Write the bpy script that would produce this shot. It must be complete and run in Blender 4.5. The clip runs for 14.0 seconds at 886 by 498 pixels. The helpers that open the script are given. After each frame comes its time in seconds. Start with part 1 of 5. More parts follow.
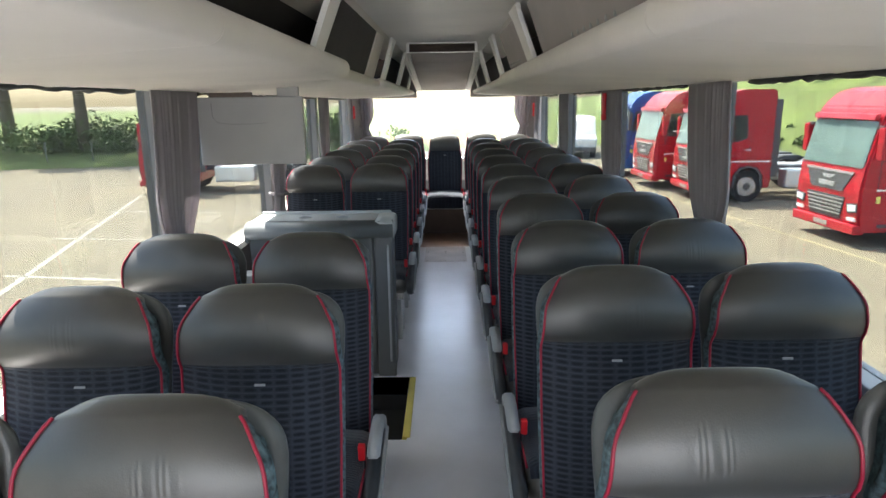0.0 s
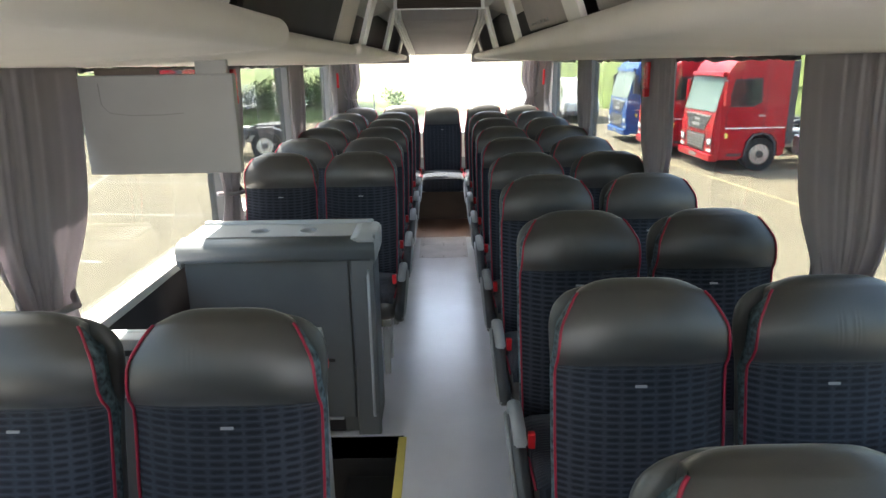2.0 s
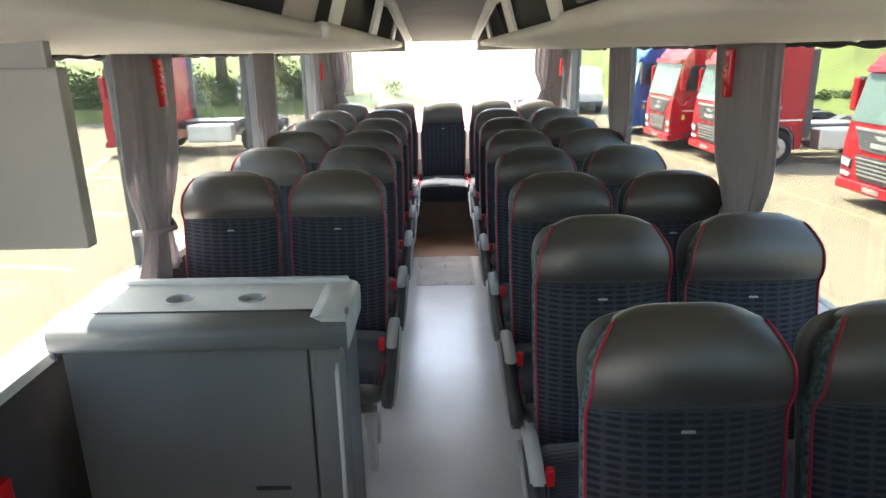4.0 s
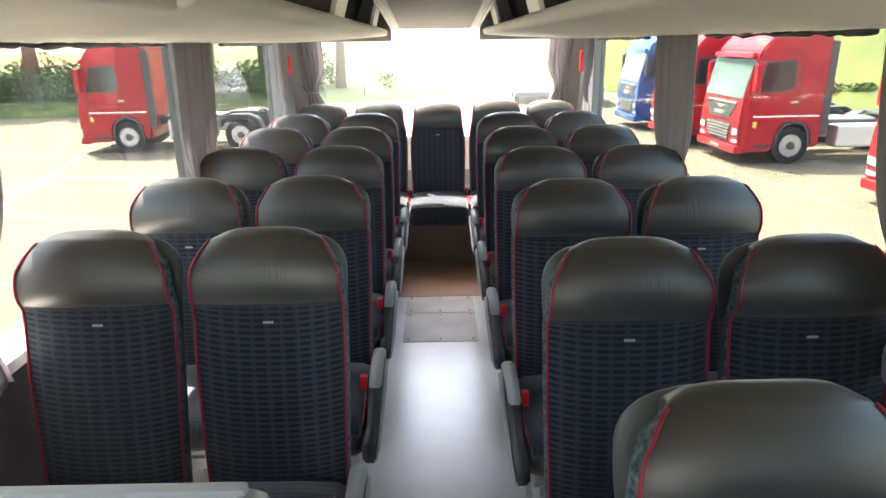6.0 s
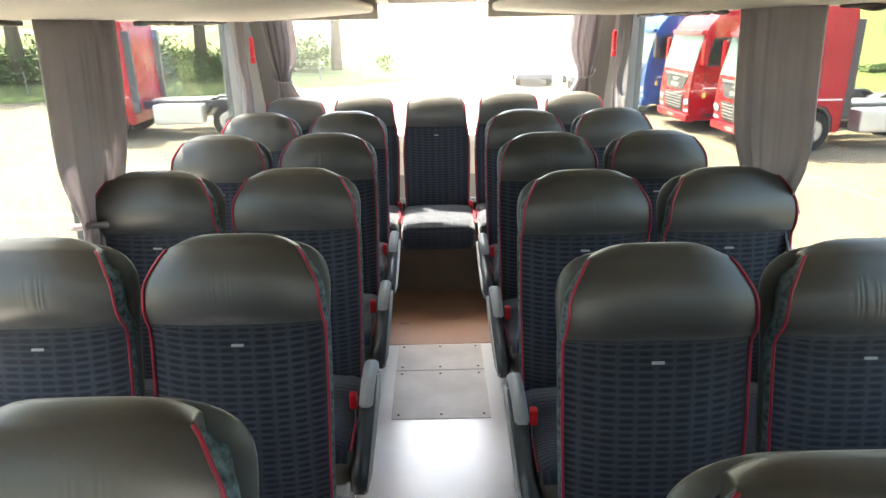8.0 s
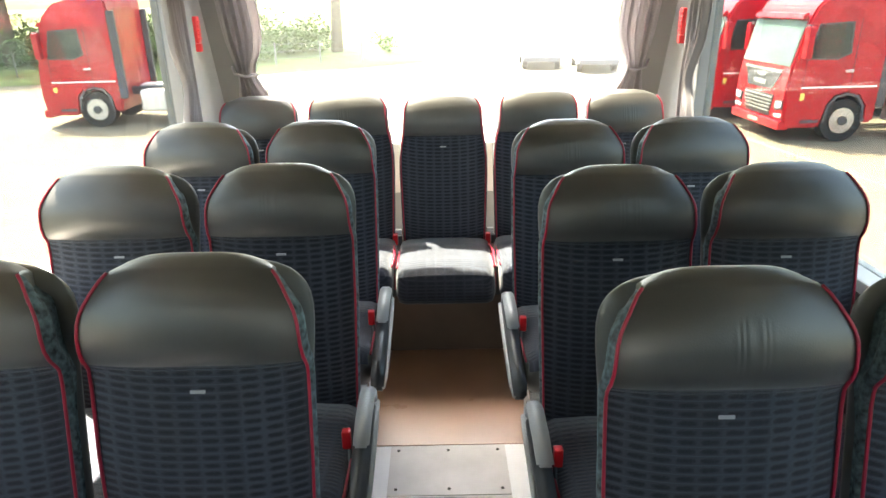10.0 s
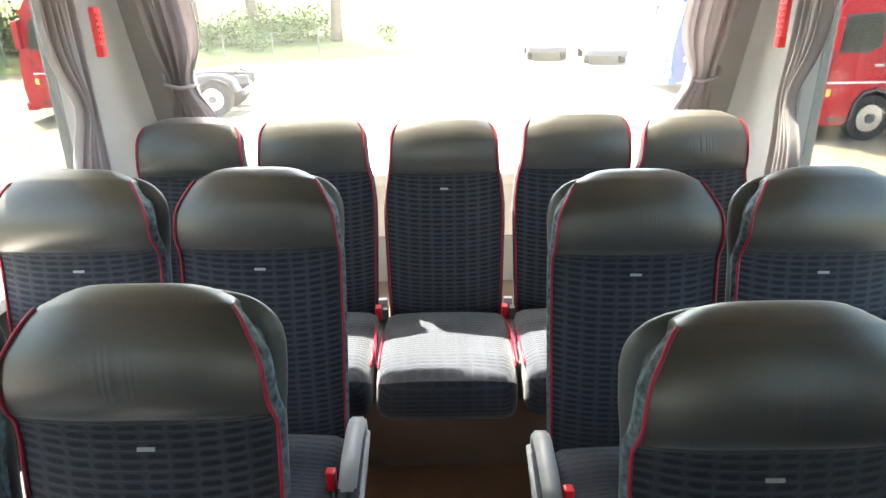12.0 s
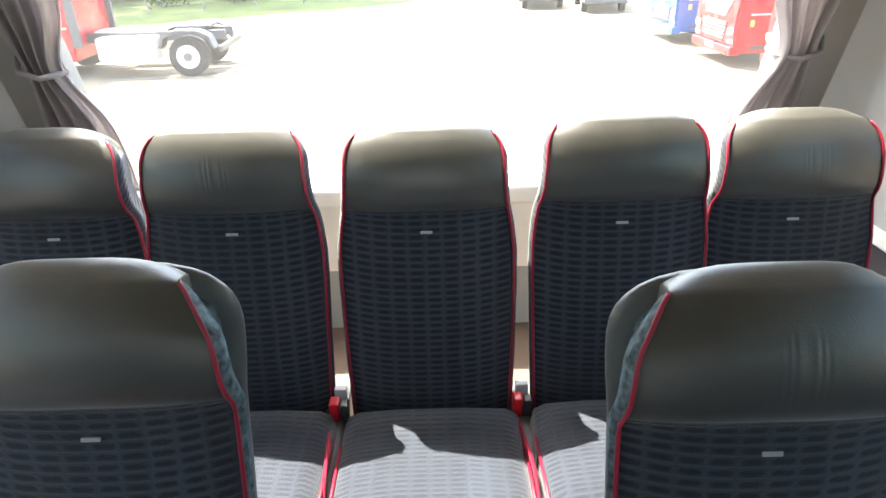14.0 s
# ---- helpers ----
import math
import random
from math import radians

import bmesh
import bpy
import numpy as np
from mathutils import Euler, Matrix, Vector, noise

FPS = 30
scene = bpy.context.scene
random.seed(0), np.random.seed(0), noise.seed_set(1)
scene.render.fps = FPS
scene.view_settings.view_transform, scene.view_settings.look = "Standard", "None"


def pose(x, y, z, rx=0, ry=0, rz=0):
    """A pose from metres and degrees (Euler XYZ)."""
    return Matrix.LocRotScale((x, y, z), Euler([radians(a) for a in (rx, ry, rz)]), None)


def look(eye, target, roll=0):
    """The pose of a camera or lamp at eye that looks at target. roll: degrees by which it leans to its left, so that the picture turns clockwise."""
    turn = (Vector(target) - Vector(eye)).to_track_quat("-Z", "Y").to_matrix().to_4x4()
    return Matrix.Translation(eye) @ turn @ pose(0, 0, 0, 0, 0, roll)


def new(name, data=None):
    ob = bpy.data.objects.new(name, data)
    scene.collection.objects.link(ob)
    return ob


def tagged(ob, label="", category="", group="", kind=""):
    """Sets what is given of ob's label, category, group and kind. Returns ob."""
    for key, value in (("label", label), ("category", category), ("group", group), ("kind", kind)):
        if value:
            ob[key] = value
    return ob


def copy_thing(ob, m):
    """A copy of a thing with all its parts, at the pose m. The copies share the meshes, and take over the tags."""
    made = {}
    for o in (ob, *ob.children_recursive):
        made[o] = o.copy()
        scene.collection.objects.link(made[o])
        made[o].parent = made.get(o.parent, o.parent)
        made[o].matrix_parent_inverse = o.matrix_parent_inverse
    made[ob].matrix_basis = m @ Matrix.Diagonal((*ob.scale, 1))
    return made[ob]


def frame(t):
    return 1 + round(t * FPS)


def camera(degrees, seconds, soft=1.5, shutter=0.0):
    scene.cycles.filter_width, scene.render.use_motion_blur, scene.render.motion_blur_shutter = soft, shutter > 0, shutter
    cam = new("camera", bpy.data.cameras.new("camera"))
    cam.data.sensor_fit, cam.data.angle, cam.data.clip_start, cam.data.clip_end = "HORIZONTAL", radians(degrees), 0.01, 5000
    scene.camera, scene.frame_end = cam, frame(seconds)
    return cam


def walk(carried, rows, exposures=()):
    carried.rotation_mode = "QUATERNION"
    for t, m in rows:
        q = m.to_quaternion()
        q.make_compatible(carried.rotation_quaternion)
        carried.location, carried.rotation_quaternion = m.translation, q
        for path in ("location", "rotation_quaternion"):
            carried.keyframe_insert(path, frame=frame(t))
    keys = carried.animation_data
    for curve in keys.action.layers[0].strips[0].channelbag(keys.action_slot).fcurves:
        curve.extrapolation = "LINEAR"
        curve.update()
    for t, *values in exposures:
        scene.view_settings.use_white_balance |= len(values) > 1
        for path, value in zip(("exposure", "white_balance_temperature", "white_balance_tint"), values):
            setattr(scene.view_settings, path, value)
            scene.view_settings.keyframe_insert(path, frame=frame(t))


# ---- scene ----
cam = camera(68.1, 14.0)
PATH = [
    (0, (0.015, 0.044, 1.666), (0.003, 1.992, 1.214), -0.9),
    (0.5, (0.017, 0.302, 1.696), (0.006, 2.237, 1.192), -1.0),
    (1, (-0.002, 0.546, 1.687), (-0.01, 2.476, 1.163), -1.0),
    (1.5, (-0.02, 0.8, 1.706), (-0.022, 2.725, 1.164), -1.1),
    (2, (0.007, 1.045, 1.718), (0.003, 2.965, 1.156), -1.0),
    (2.5, (0.021, 1.296, 1.733), (0.018, 3.213, 1.162), -1.0),
    (3, (0.011, 1.543, 1.723), (0.009, 3.457, 1.143), -1.0),
    (5.5, (-0.035, 2.897, 1.691), (-0.026, 4.803, 1.084), -0.9),
    (6, (-0.003, 3.183, 1.686), (0.01, 5.086, 1.07), -0.9),
    (6.5, (0.012, 3.408, 1.68), (0.025, 5.308, 1.056), -1.0),
    (7, (0.008, 3.66, 1.676), (0.024, 5.556, 1.041), -1.1),
    (9.5, (-0.006, 4.96, 1.639), (0.001, 6.83, 0.929), -1.0),
    (10, (-0.011, 5.226, 1.631), (-0.007, 7.093, 0.915), -1.0),
    (10.5, (-0.009, 5.447, 1.637), (-0.008, 7.312, 0.913), -1.0),
    (11, (-0.02, 5.69, 1.627), (-0.02, 7.553, 0.899), -0.7),
    (11.5, (-0.016, 5.929, 1.632), (-0.018, 7.787, 0.893), -0.8),
    (12, (-0.001, 6.163, 1.619), (-0.002, 8.019, 0.873), -0.8),
    (12.5, (0.023, 6.399, 1.627), (0.022, 8.25, 0.869), -0.9),
    (13, (0.017, 6.614, 1.607), (0.02, 8.459, 0.835), -0.9),
    (13.5, (0.017, 6.849, 1.598), (0.006, 8.68, 0.793), -1.4),
    (14, (0.033, 6.992, 1.593), (0.046, 8.79, 0.717), -1.4),
]
walk(cam, [(t, look(eye, target, roll)) for t, eye, target, roll in PATH],
     exposures=[(0.0, 3.88, 6450, 15), (3.0, 4.30, 6800, 14), (6.5, 4.76, 7100, 15), (9.5, 5.08, 7500, 11), (11.0, 5.12, 7450, 12), (12.5, 5.0, 7200, 12), (14.0, 4.6, 6950, 13)])

# ---- world and sun ----
world = bpy.data.worlds.new("sky")
scene.world = world
world.use_nodes = True
wn = world.node_tree.nodes
sky = wn.new("ShaderNodeTexSky")
sky.sky_type = "NISHITA"
sky.sun_disc = False
SUN_EL, SUN_AZ = 61.0, -36.5
sky.sun_elevation, sky.sun_rotation = radians(SUN_EL), radians(SUN_AZ)
sky.air_density, sky.dust_density = 1.0, 3.0
world.node_tree.links.new(sky.outputs[0], wn["Background"].inputs[0])
wn["Background"].inputs[1].default_value = 0.15
sun = new("sun", bpy.data.lights.new("sun", "SUN"))
sun.data.energy, sun.data.angle, sun.data.color = 3.0, radians(0.5), (1.0, 0.95, 0.87)
sun_from = Vector((math.sin(radians(SUN_AZ)) * math.cos(radians(SUN_EL)), math.cos(radians(SUN_AZ)) * math.cos(radians(SUN_EL)), math.sin(radians(SUN_EL))))
sun.matrix_world = look(sun_from * 30, (0, 0, 0))

# daylight through the windscreen, behind the camera
front_sky = new("windscreen_daylight", bpy.data.lights.new("windscreen_daylight", "AREA"))
front_sky.data.shape, front_sky.data.size, front_sky.data.size_y = "RECTANGLE", 2.3, 1.5
front_sky.data.energy, front_sky.data.color = 5.2, (0.93, 0.97, 1.0)
front_sky.matrix_world = look((0, -2.75, 1.15), (0, 5.0, 0.9))


# ---- materials ----
def mat(name, colour, rough=0.5, metal=0.0, vary=0.12, scale=6.0, grain=120.0, bump=0.15, bump_scale=None, spec=0.5, coords="Object"):
    m = bpy.data.materials.new(name)
    m.use_nodes = True
    nt = m.node_tree
    N, L = nt.nodes, nt.links
    b = N["Principled BSDF"]
    b.inputs["Metallic"].default_value = metal
    b.inputs["Specular IOR Level"].default_value = spec
    tc = N.new("ShaderNodeTexCoord")
    big, fine = N.new("ShaderNodeTexNoise"), N.new("ShaderNodeTexNoise")
    big.inputs["Scale"].default_value, big.inputs["Detail"].default_value = scale, 5
    fine.inputs["Scale"].default_value, fine.inputs["Detail"].default_value = grain, 3
    for n in (big, fine):
        L.new(tc.outputs[coords], n.inputs["Vector"])
    ramp = N.new("ShaderNodeMapRange")
    ramp.inputs["From Min"].default_value, ramp.inputs["From Max"].default_value = 0.3, 0.7
    ramp.inputs["To Min"].default_value, ramp.inputs["To Max"].default_value = 1 - vary, 1 + vary
    L.new(big.outputs["Fac"], ramp.inputs["Value"])
    mul = N.new("ShaderNodeVectorMath")
    mul.operation = "SCALE"
    mul.inputs[0].default_value = colour[:3]
    L.new(ramp.outputs[0], mul.inputs["Scale"])
    L.new(mul.outputs[0], b.inputs["Base Color"])
    rr = N.new("ShaderNodeMapRange")
    rr.inputs["To Min"].default_value, rr.inputs["To Max"].default_value = max(0.02, rough - 0.08), min(1, rough + 0.08)
    L.new(big.outputs["Fac"], rr.inputs["Value"])
    L.new(rr.outputs[0], b.inputs["Roughness"])
    if bump:
        bp = N.new("ShaderNodeBump")
        bp.inputs["Strength"].default_value, bp.inputs["Distance"].default_value = bump, 0.002
        L.new(fine.outputs["Fac"], bp.inputs["Height"])
        L.new(bp.outputs[0], b.inputs["Normal"])
    return m


def wrinkle(m):
    """Adds a few soft upright creases to the middle of some headrests."""
    nt = m.node_tree
    N, L = nt.nodes, nt.links
    bp = next(n for n in N if n.type == "BUMP")
    tc = next(n for n in N if n.type == "TEX_COORD")
    oi = N.new("ShaderNodeObjectInfo")
    rnd_v = oi.outputs["Random"]
    sp = N.new("ShaderNodeSeparateXYZ")
    L.new(tc.outputs["Object"], sp.inputs[0])
    wav = math_node(nt, "SINE", math_node(nt, "MULTIPLY_ADD", sp.outputs[0], 150.0, math_node(nt, "MULTIPLY", rnd_v, 30.0)))
    crease = math_node(nt, "SINE", math_node(nt, "ADD", math_node(nt, "MULTIPLY_ADD", sp.outputs[0], 430.0, math_node(nt, "MULTIPLY", sp.outputs[2], 25.0)), math_node(nt, "MULTIPLY", wav, 1.6)))
    dx = math_node(nt, "MULTIPLY", math_node(nt, "ADD", sp.outputs[0], math_node(nt, "MULTIPLY_ADD", rnd_v, -0.12, 0.06)), 1 / 0.055)
    dz = math_node(nt, "MULTIPLY", math_node(nt, "SUBTRACT", sp.outputs[2], 1.085), 1 / 0.06)
    near = math_node(nt, "POWER", math_node(nt, "MAXIMUM", math_node(nt, "SUBTRACT", 1.0, math_node(nt, "ADD", math_node(nt, "MULTIPLY", dx, dx), math_node(nt, "MULTIPLY", dz, dz))), 0.0), 2.0)
    some = math_node(nt, "MULTIPLY_ADD", math_node(nt, "GREATER_THAN", math_node(nt, "FRACT", math_node(nt, "MULTIPLY", rnd_v, 7.3)), 0.5), 1.0, 0.0)
    b2 = N.new("ShaderNodeBump")
    b2.inputs["Strength"].default_value, b2.inputs["Distance"].default_value = 0.13, 0.004
    L.new(math_node(nt, "MULTIPLY", math_node(nt, "MULTIPLY", crease, near), some), b2.inputs["Height"])
    L.new(bp.outputs[0], b2.inputs["Normal"])
    L.new(b2.outputs[0], N["Principled BSDF"].inputs["Normal"])


def math_node(nt, op, a, b=None, c=None):
    n = nt.nodes.new("ShaderNodeMath")
    n.operation = op
    for i, v in enumerate((a, b, c)):
        if v is None:
            continue
        if isinstance(v, (int, float)):
            n.inputs[i].default_value = v
        else:
            nt.links.new(v, n.inputs[i])
    return n.outputs[0]


def woven(name, dark, light, amount):
    """Seat cloth: rows of short dashes in staggered columns."""
    m = bpy.data.materials.new(name)
    m.use_nodes = True
    nt = m.node_tree
    N, L = nt.nodes, nt.links
    b = N["Principled BSDF"]
    b.inputs["Roughness"].default_value = 0.85
    b.inputs["Specular IOR Level"].default_value = 0.25
    b.inputs["Sheen Weight"].default_value = 0.25
    tc = N.new("ShaderNodeTexCoord")
    sp = N.new("ShaderNodeSeparateXYZ")
    L.new(tc.outputs["Object"], sp.inputs[0])
    x, y, z = sp.outputs
    run = math_node(nt, "SUBTRACT", z, math_node(nt, "MULTIPLY", y, 0.9))
    row = math_node(nt, "MULTIPLY", run, 1 / 0.0142)
    rf = math_node(nt, "SUBTRACT", math_node(nt, "FRACT", row), 0.5)
    wob = N.new("ShaderNodeTexNoise")
    wob.inputs["Scale"].default_value = 60
    L.new(tc.outputs["Object"], wob.inputs["Vector"])
    col = math_node(nt, "MULTIPLY_ADD", wob.outputs["Fac"], 0.25, math_node(nt, "MULTIPLY", x, 1 / 0.042))
    cf = math_node(nt, "SUBTRACT", math_node(nt, "FRACT", col), 0.5)
    cid = math_node(nt, "FLOOR", col)
    wn1 = N.new("ShaderNodeTexWhiteNoise")
    wn1.noise_dimensions = "1D"
    L.new(cid, wn1.inputs["W"])
    fray = N.new("ShaderNodeTexNoise")
    fray.inputs["Scale"].default_value = 260
    L.new(tc.outputs["Object"], fray.inputs["Vector"])
    a = math_node(nt, "MULTIPLY", cf, 1 / 0.42)
    b2 = math_node(nt, "MULTIPLY", rf, 1 / 0.33)
    lens = math_node(nt, "ADD", math_node(nt, "POWER", math_node(nt, "ABSOLUTE", a), 4.0), math_node(nt, "MULTIPLY", b2, b2))
    dash = math_node(nt, "MINIMUM", math_node(nt, "MAXIMUM", math_node(nt, "MULTIPLY", math_node(nt, "SUBTRACT", math_node(nt, "MULTIPLY_ADD", fray.outputs["Fac"], 1.5, 0.5), lens), 0.9), 0.0), 1.0)
    band = N.new("ShaderNodeTexNoise")
    band.inputs["Scale"].default_value = 9
    L.new(tc.outputs["Object"], band.inputs["Vector"])
    seam = math_node(nt, "LESS_THAN", math_node(nt, "ABSOLUTE", rf), 0.44)
    base = math_node(nt, "MULTIPLY", math_node(nt, "MULTIPLY_ADD", band.outputs["Fac"], 0.7, math_node(nt, "MULTIPLY_ADD", wn1.outputs["Value"], 0.35, 0.35)), math_node(nt, "MULTIPLY_ADD", seam, -0.8, 1.65))
    fac = math_node(nt, "MULTIPLY", math_node(nt, "SUBTRACT", 1.0, math_node(nt, "MULTIPLY", dash, amount)), base)
    mix = N.new("ShaderNodeMix")
    mix.data_type = "RGBA"
    L.new(fac, mix.inputs["Factor"])
    mix.inputs["A"].default_value, mix.inputs["B"].default_value = (*dark, 1), (*light, 1)
    L.new(mix.outputs["Result"], b.inputs["Base Color"])
    fine = N.new("ShaderNodeTexNoise")
    fine.inputs["Scale"].default_value = 500
    L.new(tc.outputs["Object"], fine.inputs["Vector"])
    bp = N.new("ShaderNodeBump")
    bp.inputs["Strength"].default_value, bp.inputs["Distance"].default_value = 0.5, 0.002
    L.new(math_node(nt, "ADD", math_node(nt, "MULTIPLY", dash, -0.8), fine.outputs["Fac"]), bp.inputs["Height"])
    L.new(bp.outputs[0], b.inputs["Normal"])
    return m


def glass(name, tint, gloss=0.16, haze=0.0):
    """Thin glass: a tint, a mirror gloss and a whitish film that puts glare haze into the pane."""
    m = bpy.data.materials.new(name)
    m.use_nodes = True
    nt = m.node_tree
    N, L = nt.nodes, nt.links
    tr, gl, mx, lw = N.new("ShaderNodeBsdfTransparent"), N.new("ShaderNodeBsdfGlossy"), N.new("ShaderNodeMixShader"), N.new("ShaderNodeLayerWeight")
    film, fm, tc, nz = N.new("ShaderNodeBsdfTranslucent"), N.new("ShaderNodeMixShader"), N.new("ShaderNodeTexCoord"), N.new("ShaderNodeTexNoise")
    tr.inputs["Color"].default_value = (*tint, 1)
    film.inputs["Color"].default_value = (0.9, 0.9, 0.88, 1)
    nz.inputs["Scale"].default_value, nz.inputs["Detail"].default_value = 3.0, 6
    L.new(tc.outputs["Object"], nz.inputs["Vector"])
    L.new(math_node(nt, "MULTIPLY", math_node(nt, "MULTIPLY_ADD", nz.outputs["Fac"], 1.2, 0.4), haze), fm.inputs[0])
    L.new(tr.outputs[0], fm.inputs[1])
    L.new(film.outputs[0], fm.inputs[2])
    gl.inputs["Roughness"].default_value = 0.02
    lw.inputs["Blend"].default_value = 0.5
    fac = math_node(nt, "MULTIPLY_ADD", math_node(nt, "POWER", lw.outputs["Facing"], 4.0), gloss, 0.02)
    L.new(fac, mx.inputs[0])
    L.new(fm.outputs[0], mx.inputs[1])
    L.new(gl.outputs[0], mx.inputs[2])
    L.new(mx.outputs[0], N["Material Output"].inputs["Surface"])
    return m


LEATHER = mat("black leather", (0.035, 0.034, 0.029), 0.42, vary=0.2, scale=9, grain=300, bump=0.14, spec=0.9)
wrinkle(LEATHER)
lb = LEATHER.node_tree.nodes["Principled BSDF"]
lb.inputs["Sheen Weight"].default_value, lb.inputs["Sheen Roughness"].default_value = 0.22, 0.24
lb.inputs["Coat Weight"].default_value, lb.inputs["Coat Roughness"].default_value = 0.08, 0.40
RIM_LEATHER = mat("grey rim leather", (0.085, 0.088, 0.086), 0.34, vary=0.12, scale=9, grain=260, bump=0.2)
CLOTH = woven("navy cloth", (0.006, 0.008, 0.012), (0.044, 0.052, 0.069), 0.88)
SEAT_CLOTH = woven("navy cushion cloth", (0.007, 0.009, 0.015), (0.033, 0.041, 0.062), 0.5)
GUSSET = mat("teal side cloth", (0.065, 0.105, 0.118), 0.8, vary=0.85, scale=75, grain=60, bump=1.0)
RED_PIPE = mat("red piping", (0.27, 0.006, 0.028), 0.45, vary=0.1, bump=0)
RED_PLASTIC = mat("red plastic", (0.62, 0.012, 0.02), 0.35, vary=0.08, bump=0.05)
SHELL = mat("dark plastic shell", (0.035, 0.037, 0.04), 0.45, vary=0.1)
ARM_GREY = mat("light grey plastic", (0.38, 0.40, 0.405), 0.38, vary=0.06)
ARM_DARK = mat("dark grey plastic", (0.045, 0.05, 0.055), 0.4, vary=0.1)
STEEL = mat("brushed steel", (0.62, 0.62, 0.62), 0.28, metal=1.0, vary=0.08)
WHITE_TAG = mat("silver tag", (0.36, 0.36, 0.37), 0.35, vary=0.05, bump=0)
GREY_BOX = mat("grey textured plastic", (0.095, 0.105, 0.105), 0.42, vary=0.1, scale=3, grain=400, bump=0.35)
# Floor vinyl again, with less of the window's reflection put into the colour.
HATCH = mat("floor vinyl, darker copy", (0.64, 0.63, 0.65), 0.42, vary=0.15, scale=5.0, grain=500, bump=0.12)
# Lighter copy of GREY_BOX; carries the light on the cabinet's top.
GREY_TOP = mat("grey textured plastic, lit tone", (0.38, 0.40, 0.395), 0.4, vary=0.08, scale=3, grain=400, bump=0.3)
LINING = mat("grey lining", (0.74, 0.70, 0.645), 0.6, vary=0.06, scale=2.5, grain=300, bump=0.2)
LINING_LIGHT = mat("light lining", (0.90, 0.88, 0.845), 0.5, vary=0.05, scale=2.5, grain=300, bump=0.15)
PILLAR_DARK = mat("dark pillar trim", (0.16, 0.155, 0.15), 0.6, vary=0.05, grain=300)
PILLAR = mat("pillar trim", (0.26, 0.255, 0.25), 0.6, vary=0.05, grain=300)
SILL = mat("sill trim", (0.55, 0.55, 0.53), 0.45, vary=0.05)
CARPET = mat("dark wall carpet", (0.045, 0.04, 0.042), 0.95, vary=0.2, grain=500, bump=0.5)
# Black that stands for shade inside the racks and cabinet recesses.
SHADE_BLACK = mat("black for shade in racks and slots", (0.012, 0.011, 0.012), 0.7, vary=0.2, grain=300)
# Pale bluish base: the rear window's reflection is put into the colour.
FLOOR = mat("reflection-pale vinyl floor", (0.78, 0.80, 0.86), 0.45, vary=0.1, scale=2.0, grain=700, bump=0.12)
FLOOR_WOOD = mat("brown vinyl floor", (0.30, 0.145, 0.085), 0.3, vary=0.15, scale=4.0, grain=500, bump=0.12)
for m in (FLOOR, FLOOR_WOOD):
    pb = m.node_tree.nodes["Principled BSDF"]
    pb.inputs["Coat Weight"].default_value, pb.inputs["Coat Roughness"].default_value, pb.inputs["Coat IOR"].default_value = 1.0, 0.30, 2.4
BENCH_BROWN = mat("dark brown panel", (0.10, 0.065, 0.045), 0.55, vary=0.15)
STEP_BLACK = mat("black rubber step", (0.014, 0.015, 0.016), 0.6, vary=0.2, grain=400, bump=0.4)
YELLOW = mat("yellow edge strip", (0.80, 0.68, 0.16), 0.5, vary=0.08)
CURTAIN = mat("grey curtain cloth", (0.36, 0.335, 0.345), 0.9, vary=0.12, scale=5, grain=900, bump=0.35)
nt = CURTAIN.node_tree
thin, blend = nt.nodes.new("ShaderNodeBsdfTranslucent"), nt.nodes.new("ShaderNodeMixShader")
thin.inputs["Color"].default_value = (0.42, 0.39, 0.41, 1)
blend.inputs[0].default_value = 0.4
nt.links.new(nt.nodes["Principled BSDF"].outputs[0], blend.inputs[1])
nt.links.new(thin.outputs[0], blend.inputs[2])
nt.links.new(blend.outputs[0], nt.nodes["Material Output"].inputs["Surface"])
PANEL_GREY = mat("grey hanging panel", (0.33, 0.33, 0.32), 0.5, vary=0.04, grain=300)
ASPHALT = mat("sunlit worn concrete", (0.150, 0.127, 0.085), 0.9, vary=0.14, scale=0.35, grain=30, bump=0.3, coords="Object")
GLASS = glass("tinted side glass", (0.43, 0.45, 0.425), haze=0.0015)
CLEAR_GLASS = glass("rear window glass", (0.70, 0.72, 0.70), haze=0.007)
# Base colour lightened to carry the sky's reflection in the windscreens.
TRUCK_GLASS = mat("dark green windscreen", (0.15, 0.215, 0.20), 0.08, vary=0.2, scale=1.5, bump=0)
TRUCK_SIDE_GLASS = mat("dark side glass", (0.028, 0.042, 0.038), 0.08, vary=0.2, scale=1.5, bump=0)
TRUCK_RED = mat("red truck paint", (0.42, 0.008, 0.018), 0.28, vary=0.06, scale=1.0, bump=0)
TRUCK_BLUE = mat("blue truck paint", (0.02, 0.10, 0.34), 0.28, vary=0.06, scale=1.0, bump=0)
TRUCK_WHITE = mat("white vehicle paint", (0.75, 0.75, 0.74), 0.3, vary=0.05, scale=1.0, bump=0)
TRUCK_GREY = mat("grey truck plastic", (0.07, 0.07, 0.075), 0.5, vary=0.1, bump=0)
TYRE = mat("black tyre rubber", (0.018, 0.018, 0.018), 0.8, vary=0.2)
RIM = mat("aluminium rim", (0.55, 0.55, 0.56), 0.35, metal=0.8, vary=0.1)
LAMP_LENS = mat("clear headlamp lens", (0.8, 0.82, 0.84), 0.12, vary=0.05, bump=0)
TANK = mat("aluminium tank", (0.7, 0.7, 0.7), 0.35, metal=0.6, vary=0.08)
